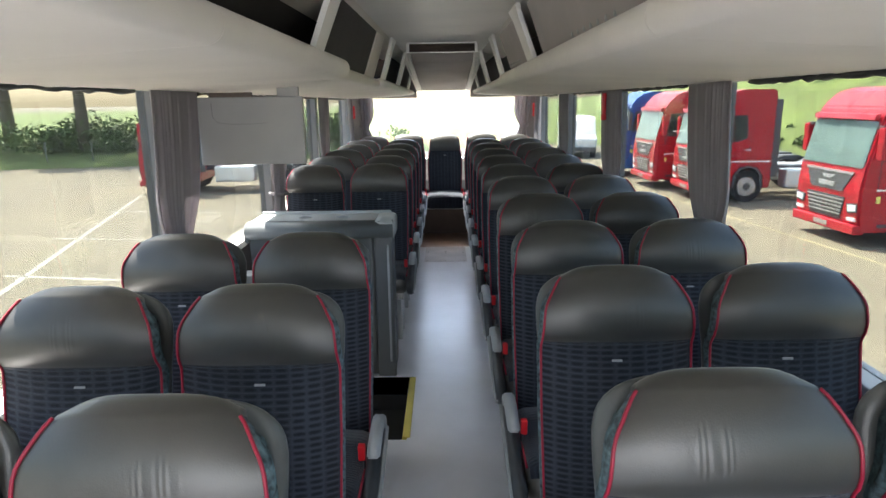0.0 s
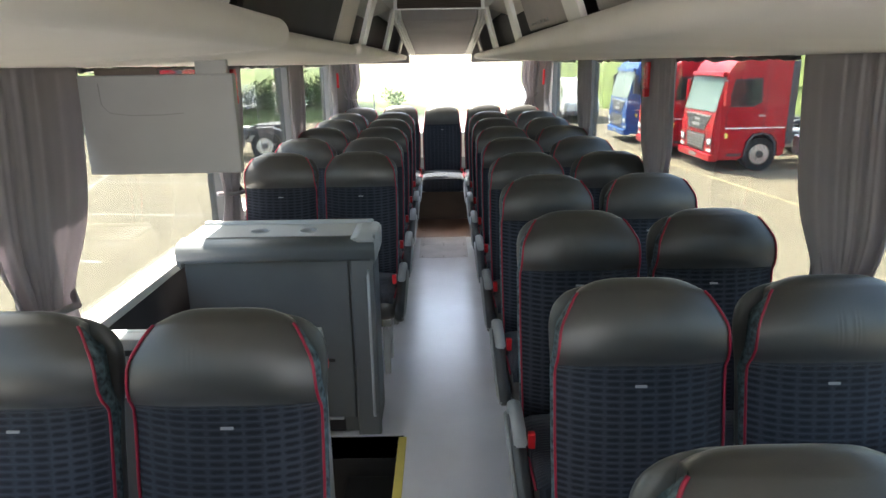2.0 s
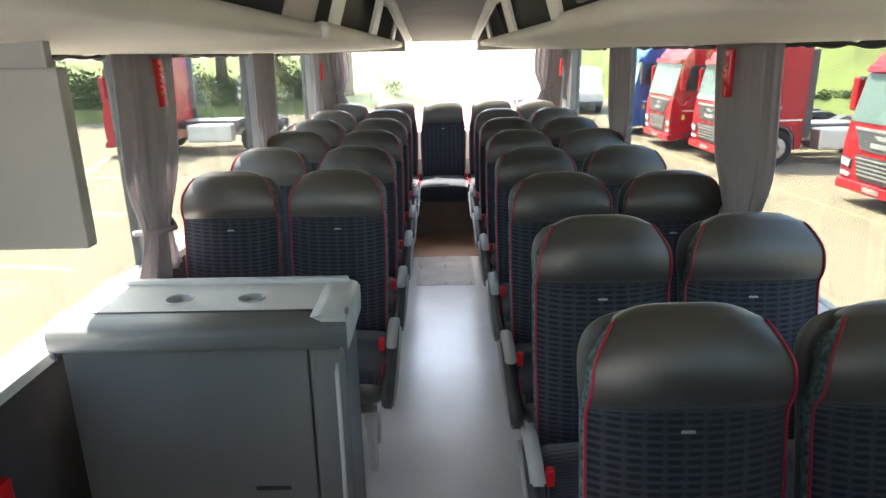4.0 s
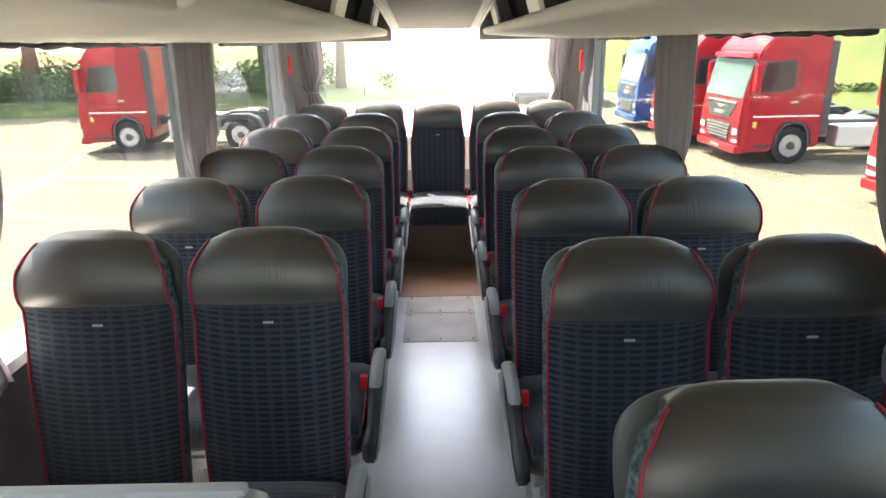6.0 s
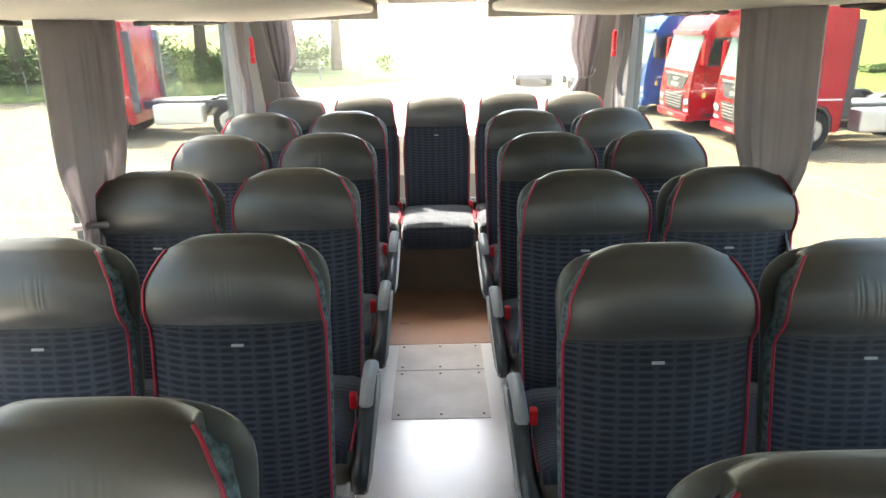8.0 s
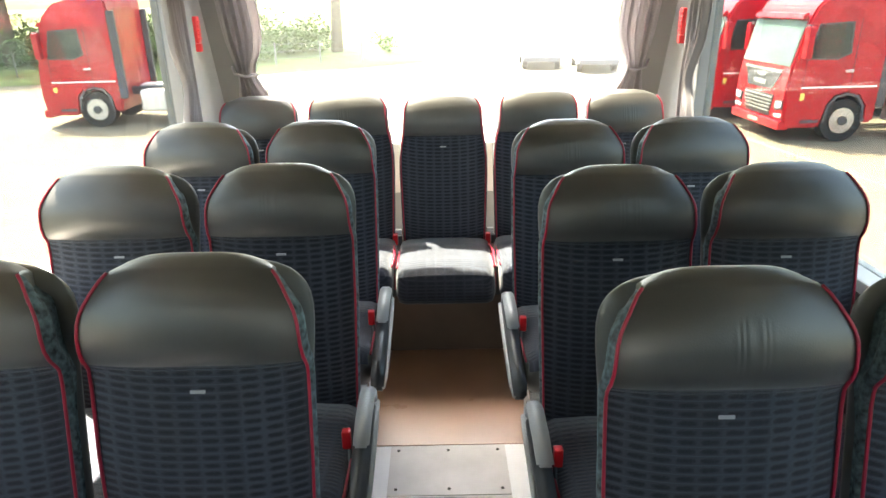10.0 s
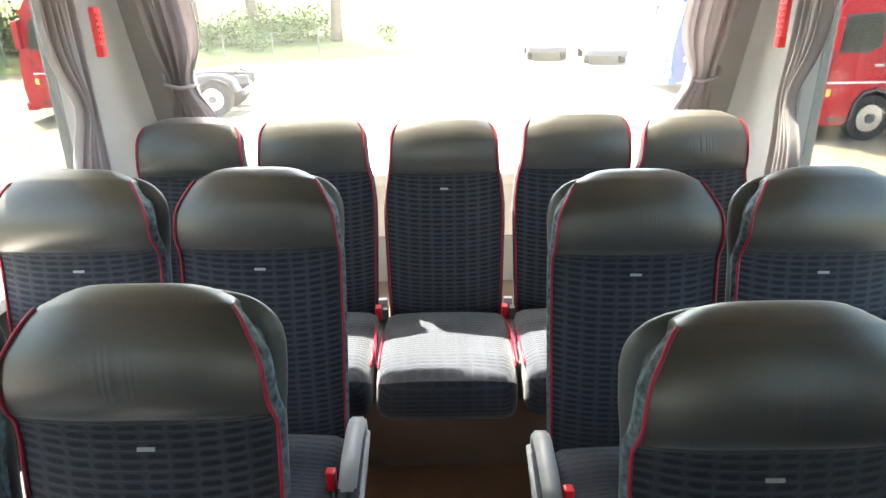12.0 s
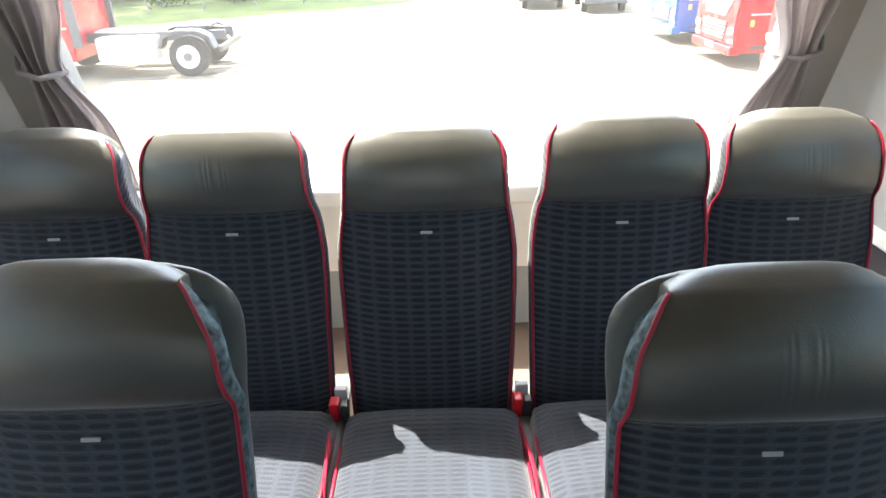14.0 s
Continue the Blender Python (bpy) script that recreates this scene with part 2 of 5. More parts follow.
GRASS = mat("sunlit grass", (0.105, 0.14, 0.032), 0.95, vary=0.35, scale=0.6, grain=8, bump=0.6)
LEAF = mat("green leaves", (0.085, 0.14, 0.03), 0.7, vary=0.35, scale=1.2, bump=0)
BARK = mat("grey brown bark", (0.16, 0.125, 0.09), 0.9, vary=0.25, scale=4, grain=20, bump=0.6)
LINE = mat("yellow road paint", (0.29, 0.25, 0.14), 0.8, vary=0.15, scale=2, bump=0)
LINE_WHITE = mat("white road paint", (0.31, 0.295, 0.26), 0.8, vary=0.15, scale=2, bump=0)
HOOD = mat("brown grey headliner", (0.42, 0.39, 0.375), 0.9, vary=0.08, scale=3, grain=400, bump=0.3)
VENT_DARK = mat("bronze louvre", (0.10, 0.075, 0.06), 0.5, vary=0.1, bump=0)
WOOD_POST = mat("grey fence post", (0.22, 0.2, 0.17), 0.9, vary=0.2)


# ---- mesh helpers ----
def part(name, bm, material, parent=None, label="", smooth=False):
    me = bpy.data.meshes.new(name)
    bm.normal_update()
    bm.to_mesh(me)
    bm.free()
    if smooth:
        for p in me.polygons:
            p.use_smooth = True
    me.materials.append(material)
    ob = new(name, me)
    if parent:
        ob.parent = parent
    if label:
        ob["label"] = label
    return ob


def box_bm(x0, x1, y0, y1, z0, z1, bevel=0.0, seg=2, m=None):
    bm = bmesh.new()
    bmesh.ops.create_cube(bm, size=1.0, matrix=Matrix.LocRotScale(((x0 + x1) / 2, (y0 + y1) / 2, (z0 + z1) / 2), None, (x1 - x0, y1 - y0, z1 - z0)))
    if bevel:
        bmesh.ops.bevel(bm, geom=bm.edges[:], offset=bevel, segments=seg, affect="EDGES", profile=0.6)
    if m:
        bmesh.ops.transform(bm, matrix=m, verts=bm.verts[:])
    return bm


def join_bm(*bms):
    out = bmesh.new()
    for b in bms:
        me = bpy.data.meshes.new("tmp")
        b.to_mesh(me)
        b.free()
        out.from_mesh(me)
        bpy.data.meshes.remove(me)
    return out


def prism_bm(poly, axis, a, b, bevel=0.0, cap=True):
    """A closed outline swept along an axis. poly: pairs in the plane of the other two axes (x: y,z; y: x,z; z: x,y)."""
    bm = bmesh.new()

    def put(p, s):
        return {"x": (s, p[0], p[1]), "y": (p[0], s, p[1]), "z": (p[0], p[1], s)}[axis]
    lo = [bm.verts.new(put(p, a)) for p in poly]
    hi = [bm.verts.new(put(p, b)) for p in poly]
    n = len(poly)
    for i in range(n):
        bm.faces.new((lo[i], lo[(i + 1) % n], hi[(i + 1) % n], hi[i]))
    if cap:
        bm.faces.new(lo[::-1])
        bm.faces.new(hi)
    bmesh.ops.recalc_face_normals(bm, faces=bm.faces[:])
    if bevel:
        bmesh.ops.bevel(bm, geom=bm.edges[:], offset=bevel, segments=2, affect="EDGES", clamp_overlap=True)
    return bm


def tube_bm(points, r, n=8, closed=False):
    """A round tube along points."""
    bm = bmesh.new()
    pts = [Vector(p) for p in points]
    rings = []
    up = Vector((0.31, 0.17, 0.93))
    for i, p in enumerate(pts):
        if closed:
            d = pts[(i + 1) % len(pts)] - pts[i - 1]
        else:
            d = pts[min(i + 1, len(pts) - 1)] - pts[max(i - 1, 0)]
        d.normalize()
        u = d.cross(up)
        if u.length < 1e-3:
            u = d.cross(Vector((1, 0, 0)))
        u.normalize()
        w = d.cross(u)
        rad = r[i] if isinstance(r, (list, tuple)) else r
        rings.append([bm.verts.new(p + (u * math.cos(2 * math.pi * k / n) + w * math.sin(2 * math.pi * k / n)) * rad) for k in range(n)])
    m = len(rings)
    for i in range(m if closed else m - 1):
        a, b = rings[i], rings[(i + 1) % m]
        for k in range(n):
            bm.faces.new((a[k], a[(k + 1) % n], b[(k + 1) % n], b[k]))
    if not closed:
        bm.faces.new(rings[0][::-1])
        bm.faces.new(rings[-1])
    bmesh.ops.recalc_face_normals(bm, faces=bm.faces[:])
    return bm


def cyl_bm(c, axis, r, h, n=20, r2=None):
    bm = bmesh.new()
    rot = {"z": Matrix(), "x": Matrix.Rotation(radians(90), 4, "Y"), "y": Matrix.Rotation(radians(90), 4, "X")}[axis]
    bmesh.ops.create_cone(bm, cap_ends=True, segments=n, radius1=r, radius2=r if r2 is None else r2, depth=h, matrix=Matrix.Translation(c) @ rot)
    return bm


def thing(name, x, y, z, label, category, group=""):
    ob = new(name)
    ob.empty_display_size = 0.1
    ob.location = (x, y, z)
    return tagged(ob, label, category, group)


def setting(name, bm, material, label="", smooth=False):
    return tagged(part(name, bm, material, None, label, smooth), kind="structure")


# ---- coach body ----
SIDE_X, REAR_Y, FRONT_Y, CEIL = 1.25, 9.05, -2.8, 2.05
SILL_Z, WTOP_Z, GROUND = 0.825, 1.70, -1.75
setting("ground", box_bm(-400, 400, -300, 500, GROUND - 0.3, GROUND), ASPHALT, "pale worn concrete yard in bright sun")
# floor, open over the side door's stairwell
setting("floor", join_bm(box_bm(-0.20, SIDE_X, FRONT_Y, 7.34, -0.12, 0), box_bm(-SIDE_X, -0.20, FRONT_Y, 3.02, -0.12, 0), box_bm(-SIDE_X, -0.20, 3.78, 7.34, -0.12, 0)), FLOOR, "pale grey vinyl coach floor")
setting("floor_rear", box_bm(-SIDE_X, SIDE_X, 7.34, REAR_Y, -0.12, 0.004), FLOOR_WOOD, "brown vinyl floor before the rear bench")
for s, nm in ((-1, "wall_left"), (1, "wall_right")):
    a, b = sorted((s * SIDE_X, s * (SIDE_X + 0.06)))
    setting(nm, box_bm(a, b, FRONT_Y, REAR_Y, -0.6, SILL_Z - 0.02), CARPET, "dark carpeted coach side wall below the windows")
    a, b = sorted((s * (SIDE_X - 0.05), s * (SIDE_X + 0.06)))
    setting("trim_" + nm[5:], box_bm(a, b, FRONT_Y, REAR_Y, SILL_Z - 0.02, SILL_Z + 0.02, 0.008), SILL, "pale grey window sill rail")
setting("wall_front", join_bm(box_bm(-1.3, 1.3, FRONT_Y - 0.08, FRONT_Y, -0.6, 0.35), box_bm(-1.3, 1.3, FRONT_Y - 0.08, FRONT_Y, 1.95, 2.2), box_bm(-1.3, -1.2, FRONT_Y - 0.08, FRONT_Y, 0.35, 1.95), box_bm(1.2, 1.3, FRONT_Y - 0.08, FRONT_Y, 0.35, 1.95)), LINING)
g = setting("window_front", box_bm(-1.2, 1.2, FRONT_Y - 0.05, FRONT_Y - 0.04, 0.35, 1.95), GLASS, "wide coach windscreen")
g.visible_shadow = False
setting("ceiling", box_bm(-1.3, 1.3, FRONT_Y, 8.60, CEIL, CEIL + 0.06), LINING_LIGHT, "grey lined coach ceiling")
# side windows and pillars
PILLARS_LEFT, PILLARS_RIGHT = (1.20, 2.95, 4.70, 6.48, 8.42), (1.28, 3.06, 4.82, 6.66, 8.46)
for s, nm, PILLARS in ((-1, "left", PILLARS_LEFT), (1, "right", PILLARS_RIGHT)):
    for i, (a, b) in enumerate(zip((FRONT_Y,) + PILLARS, PILLARS + (REAR_Y,))):
        if b - a < 0.8:
            continue
        g = setting("window_%s_%d" % (nm, i + 1), box_bm(*sorted((s * (SIDE_X + 0.02), s * (SIDE_X + 0.028))), a + 0.05, b - 0.025, SILL_Z + 0.02, WTOP_Z + 0.02), GLASS, "tinted coach side window")
        g.visible_shadow = False
    for i, y in enumerate(PILLARS):
        w = 0.06 if i < 4 else 0.30
        setting("pillar_%s_%d" % (nm, i + 1), box_bm(*sorted((s * (SIDE_X - 0.03), s * (SIDE_X + 0.06))), y - 0.03, y - 0.03 + (0.09 if i < 4 else REAR_Y - y + 0.03), SILL_Z, WTOP_Z + 0.05, 0.01), PILLAR_DARK if i < 4 else PILLAR, "grey window pillar trim")
    setting("wall_upper_" + nm, box_bm(*sorted((s * (SIDE_X - 0.02), s * (SIDE_X + 0.06))), FRONT_Y, REAR_Y, WTOP_Z + 0.04, CEIL), LINING)


def rack_z(y):
    return -0.009 * (y - 4.0)


def sweep(prof, s, y0, y1, steps=12):
    """A closed profile (x, z) swept rearwards, falling slightly."""
    bm = bmesh.new()
    ys = [y0 + (y1 - y0) * i / steps for i in range(steps + 1)]
    rings = [[bm.verts.new((s * x, y, z + rack_z(y))) for x, z in prof] for y in ys]
    n = len(prof)
    for a, b in zip(rings, rings[1:]):
        for k in range(n):
            bm.faces.new((a[k], a[(k + 1) % n], b[(k + 1) % n], b[k]))
    bm.faces.new([bm.verts.new(v.co) for v in rings[0][::-1]])
    bm.faces.new([bm.verts.new(v.co) for v in rings[-1]])
    bmesh.ops.recalc_face_normals(bm, faces=bm.faces[:])
    return bm


def rack(s, y0, y1, x_in, z_lip, r, label, cuts=()):
    """An overhead luggage rack: soffit panels that swell into a round lip, and the shelf above."""
    x_out, z_out = 1.225, 1.698
    rk = thing("luggage_rack", 0, 0, 0, label, "luggage rack", "overhead racks")
    c = (x_in + r, z_lip)
    z_in = z_lip - r
    skin = [(x_out + (c[0] - x_out) * f, z_out + (z_in - z_out) * f ** 1.6) for f in (0.0, 0.12, 0.25, 0.4, 0.55, 0.7, 0.82, 0.91, 0.97)]
    skin += [(c[0] + r * math.cos(radians(a)), c[1] + r * math.sin(radians(a))) for a in range(268, 70, -11)]
    skin += [(c[0] + 1.6 * r, z_lip + r * 0.70), (c[0] + 1.6 * r, z_lip + r * 0.45), (c[0] + 0.3 * r, z_lip)]
    skin += [(x, z + 0.012) for x, z in skin[8::-1]]
    ends = [y0] + [q for q in cuts if y0 < q < y1] + [y1]
    for a, b in zip(ends, ends[1:]):
        part("soffit_panel", sweep(skin, s, a + (0.001 if a > y0 else 0), b - (0.001 if b < y1 else 0)), LINING, rk, "", True)
    # Shelf in black: the shade inside the open rack is put into its colour.
    part("shelf", sweep([(x_in + 0.15, z_lip + r * 0.5), (x_in + 0.15, z_lip + r * 0.72), (x_out, z_lip + 0.03), (x_out, z_lip + 0.012)], s, y0, y1), SHADE_BLACK, rk, "dark shelf")
    return rk


racks = []
for side, y0, y1, x_in, z_lip, r, lab in (
        (1, FRONT_Y, 4.25, 0.352, 1.768, 0.036, "grey overhead luggage rack with a thick rounded lip"),
        (1, 4.25, 8.45, 0.360, 1.762, 0.026, "slim pale overhead luggage rack towards the rear window"),
        (-1, FRONT_Y, 2.68, 0.352, 1.768, 0.036, "grey overhead luggage rack ending in a rounded lip"),
        (-1, 2.68, 4.25, 0.385, 1.756, 0.026, "low grey rack ledge above the side door"),
        (-1, 4.25, 8.45, 0.360, 1.762, 0.026, "slim pale overhead luggage rack towards the rear window")):
    racks.append(rack(side, y0, y1, x_in, z_lip, r, lab, (-0.6, 1.20, 2.95, 4.70, 6.48)))
# the rounded end of the left lip
bm = bmesh.new()
bmesh.ops.create_uvsphere(bm, u_segments=20, v_segments=12, radius=0.0358, matrix=Matrix.Translation((-0.388, 2.676, 1.768 + rack_z(2.68))) @ Matrix.Diagonal((1, 0.9, 1, 1)))
part("end_cap", bm, LINING, racks[2], "rounded grey end cap", True)
bm = bmesh.new()
bmesh.ops.create_uvsphere(bm, u_segments=20, v_segments=12, radius=0.0258, matrix=Matrix.Translation((-0.386, 4.252, 1.762 + rack_z(4.25))))
part("end_cap", bm, LINING, racks[4], "rounded grey end cap", True)

# shelf backs behind the lips, black for the shade inside, and the lined ceiling between the racks
for s, nm in ((-1, "left"), (1, "right")):
    setting("shelf_back_" + nm, prism_bm([(s * 0.60, 1.79), (s * 0.62, 1.79), (s * 0.52, CEIL), (s * 0.50, CEIL)], "y", FRONT_Y, 8.44), SHADE_BLACK, "black lining inside the overhead rack")
    setting("ceiling_cove_" + nm, prism_bm([(s * 0.34, CEIL - 0.002), (s * 0.54, CEIL - 0.07), (s * 0.54, CEIL - 0.002)], "y", FRONT_Y, 6.0), LINING, "grey sloping ceiling edge")


def strap_bm(s, y, wide, x_low=0.41, x_high=0.31, z_low=1.795, z_high=2.04, t=0.02, foot=0.0):
    """A flat strap leaning from the rack lip to the ceiling edge, wider at its head."""
    bm = bmesh.new()
    zl = z_low + rack_z(y)
    rings = []
    for f, extra in ((0.0, 0.0), (0.12, 0.004), (0.75, 0.01), (0.9, 0.03), (1.0, 0.07)):
        x, z, h = x_low + (x_high - x_low) * f, zl + (z_high - zl) * f, wide / 2 + extra
        rings.append([bm.verts.new(p) for p in ((s * x, y - h, z), (s * x, y + h, z), (s * (x + t), y + h, z), (s * (x + t), y - h, z))])
    for a, b in zip(rings, rings[1:]):
        for k in range(4):
            bm.faces.new((a[k], a[(k + 1) % 4], b[(k + 1) % 4], b[k]))
    bm.faces.new(rings[0][::-1])
    bm.faces.new(rings[-1])
    bmesh.ops.recalc_face_normals(bm, faces=bm.faces[:])
    bmesh.ops.bevel(bm, geom=[e for e in bm.edges if len(e.link_faces) == 2 and e.calc_face_angle() > 0.6], offset=0.004, segments=2, affect="EDGES")
    return bm


for s, spots in ((-1, ((0.75, 0.18), (2.30, 0.16), (4.57, 0.18), (6.0, 0.30), (7.6, 0.3))), (1, ((1.0, 0.2), (3.06, 0.20), (4.46, 0.18), (5.9, 0.30), (7.6, 0.3)))):
    for y, wide in spots:
        x_low, z_low = (0.40, 1.797) if y < 4.3 else (0.39, 1.78)
        tagged(part("rack_strut", strap_bm(s, y, wide, x_low, 0.31, z_low), LINING_LIGHT), "pale flat strut between the luggage rack and ceiling", "strut", "rack struts")
# black sheet for the shaded rack interior and pale end panel in the opening over the stairs
tagged(part("rack_shade_sheet", prism_bm([(-0.46, 1.775), (-0.475, 1.775), (-0.385, 2.04), (-0.37, 2.04)], "y", 2.62, 3.99, 0.002), SHADE_BLACK), "black panel closing the rack over the door", "panel")
tagged(part("rack_end_board", prism_bm([(-0.45, 1.775), (-0.465, 1.775), (-0.38, 2.04), (-0.365, 2.04)], "y", 3.995, 4.44, 0.003), LINING), "pale panel beside the black rack door", "panel")
# brown flap on the right rack, with a row of small air holes along its foot
for y0, y1 in ((1.15, 2.92), (3.2, 4.34)):
    fl = thing("rack_flap", 0, 0, 0, "brown grey flap over the luggage rack with air holes", "flap", "rack flaps")
    part("sheet", prism_bm([(0.435, 1.83), (0.45, 1.83), (0.375, 2.04), (0.36, 2.04)], "y", y0, y1, 0.003), HOOD, fl)
    for i in range(7):
        part("air_hole", cyl_bm((0.4255, y0 + 0.55 + 0.09 * i, 1.855), "x", 0.008, 0.006, 8), ARM_GREY, fl, "pale air hole")

# roof vent: a low housing with a louvred mouth facing forwards
vent = thing("roof_vent", 0, 4.95, CEIL - 0.002, "white framed roof vent with bronze louvres", "vent")
part("housing", prism_bm([(0.012, -0.062), (0.012, 0.0), (0.75, 0.0)], "x", -0.245, 0.245, 0.003), LINING, vent)
part("frame", join_bm(box_bm(-0.262, 0.262, -0.012, 0.012, -0.074, -0.066, 0.003), box_bm(-0.25, 0.25, -0.012, 0.012, -0.010, 0.0, 0.003), box_bm(-0.255, -0.235, -0.012, 0.012, -0.066, -0.010, 0.003), box_bm(0.235, 0.255, -0.012, 0.012, -0.066, -0.010, 0.003)), LINING_LIGHT, vent, "white vent frame")
for i in range(5):
    part("slat", box_bm(-0.235, 0.235, -0.006, 0.006, -0.0015, 0.0015, m=Matrix.Translation((0, 0.002, -0.058 + i * 0.0105)) @ Matrix.Rotation(radians(-30), 4, "X")), VENT_DARK, vent)
part("backing", box_bm(-0.235, 0.235, 0.008, 0.011, -0.066, -0.012), VENT_DARK, vent)
for s, nm in ((-1, "left"), (1, "right")):
    setting("rack_bulkhead_" + nm, box_bm(min(s * 0.335, s * 1.2), max(s * 0.335, s * 1.2), 8.40, 8.44, 1.66, CEIL), HOOD, "brown grey panel closing the rack end")

# sloping headliner over the rear rows, with pleated strips at its sides
setting("ceiling_rear", prism_bm([(5.9, CEIL - 0.005), (6.1, 1.975), (8.36, 1.765), (8.44, 1.745), (8.48, CEIL), (5.9, CEIL)], "x", -0.27, 0.27, 0.004), HOOD, "brown grey cloth headliner sloping to the rear window")
for s, nm in ((-1, "left"), (1, "right")):
    setting("trim_headliner_" + nm, join_bm(*[prism_bm([(5.9, CEIL - 0.015), (6.1, 1.967 + q), (8.36, 1.757 + q), (8.43, 1.740), (8.47, CEIL - 0.004), (5.9, CEIL - 0.004)], "x", min(s * a, s * b), max(s * a, s * b), 0.003) for a, b, q in ((0.275, 0.295, 0), (0.30, 0.318, 0.006), (0.322, 0.34, 0.0))]), LINING_LIGHT, "pale ribbed headliner edging")

# rear wall
setting("wall_rear", join_bm(box_bm(-1.28, 1.28, REAR_Y, REAR_Y + 0.06, -0.6, 0.86), *[prism_bm([(REAR_Y + 0.012, 0.86), (REAR_Y + 0.07, 0.86), (8.67, 2.14), (8.612, 2.14)], "x", a, b) for a, b in ((-1.31, -1.02), (1.02, 1.31))]), PILLAR, "pale lining round the rear window")
setting("window_rear", prism_bm([(REAR_Y, 0.85), (REAR_Y + 0.008, 0.85), (8.608, 2.12), (8.60, 2.12)], "x", -1.06, 1.06), CLEAR_GLASS, "wide rear window")


# ---- seats ----
def lerp_table(table, v):
    return float(np.interp(v, [a for a, _ in table], [b for _, b in table]))


FRONT_W = [(0.40, 0.196), (0.60, 0.203), (0.80, 0.208), (0.97, 0.208), (1.0, 0.206), (1.04, 0.203), (1.08, 0.201), (1.11, 0.194), (1.13, 0.184), (1.15, 0.173), (1.165, 0.163), (1.176, 0.152)]
SHELL_W = [(0.40, 0.194), (0.60, 0.201), (0.80, 0.207), (0.95, 0.209), (1.02, 0.213), (1.06, 0.213), (1.085, 0.209), (1.105, 0.202), (1.122, 0.191), (1.137, 0.175), (1.149, 0.153), (1.157, 0.12)]
GUSSET_D = [(0.40, 0.018), (0.88, 0.024), (0.97, 0.034), (1.04, 0.046), (1.10, 0.042), (1.15, 0.024), (1.18, 0.010)]
LEATHER_Z = 0.984


def smooth01(v):
    v = min(1.0, max(0.0, v))
    return v * v * (3 - 2 * v)


BACK_Y = [(0.40, -0.150), (0.60, -0.128), (0.80, -0.096), (0.94, -0.068), (0.972, -0.068), (1.0, -0.082), (1.03, -0.088), (1.07, -0.086), (1.10, -0.078), (1.13, -0.065), (1.155, -0.049), (1.176, -0.030)]


def back_y(z):
    """The front of the backrest, leaning rearwards, with a headrest that juts forward."""
    return lerp_table(BACK_Y, z)


def front_point(z, u, roll=0.0, flat=False):
    """A point of the front cushion: u from -1 to 1 across; roll: how far over the crown, from 0 to 1; flat: the squarer bench crown."""
    w = lerp_table(FRONT_W, z) + (0.020 * smooth01((z - 1.08) / 0.08) - 0.018 * smooth01((z - 0.88) / 0.15) if flat else 0.0)
    dome = (0.011 if flat else 0.014) * abs(u) ** 3.5 * smooth01((z - 1.03) / 0.14)
    swell = (0.016 + 0.010 * smooth01((z - 0.98) / 0.08)) * (1 - abs(u) ** 2.6)
    sag = 0.010 * math.exp(-((z - LEATHER_Z) / 0.020) ** 2) * (1 - 0.4 * abs(u))
    y = back_y(z) - swell * (1 - 0.8 * roll) + sag
    lift = 0.0
    if roll:
        y += 0.085 * roll
        lift = (0.005 + 0.010 * (1 - abs(u) ** 3)) * math.sin(math.pi * min(1.0, roll * 1.15)) - 0.050 * max(0.0, roll - 0.45) ** 1.3 - 0.016 * abs(u) ** 5 * smooth01(roll * 1.6)
    return Vector((w * u * (1 - 0.06 * roll), y, z - dome + lift))


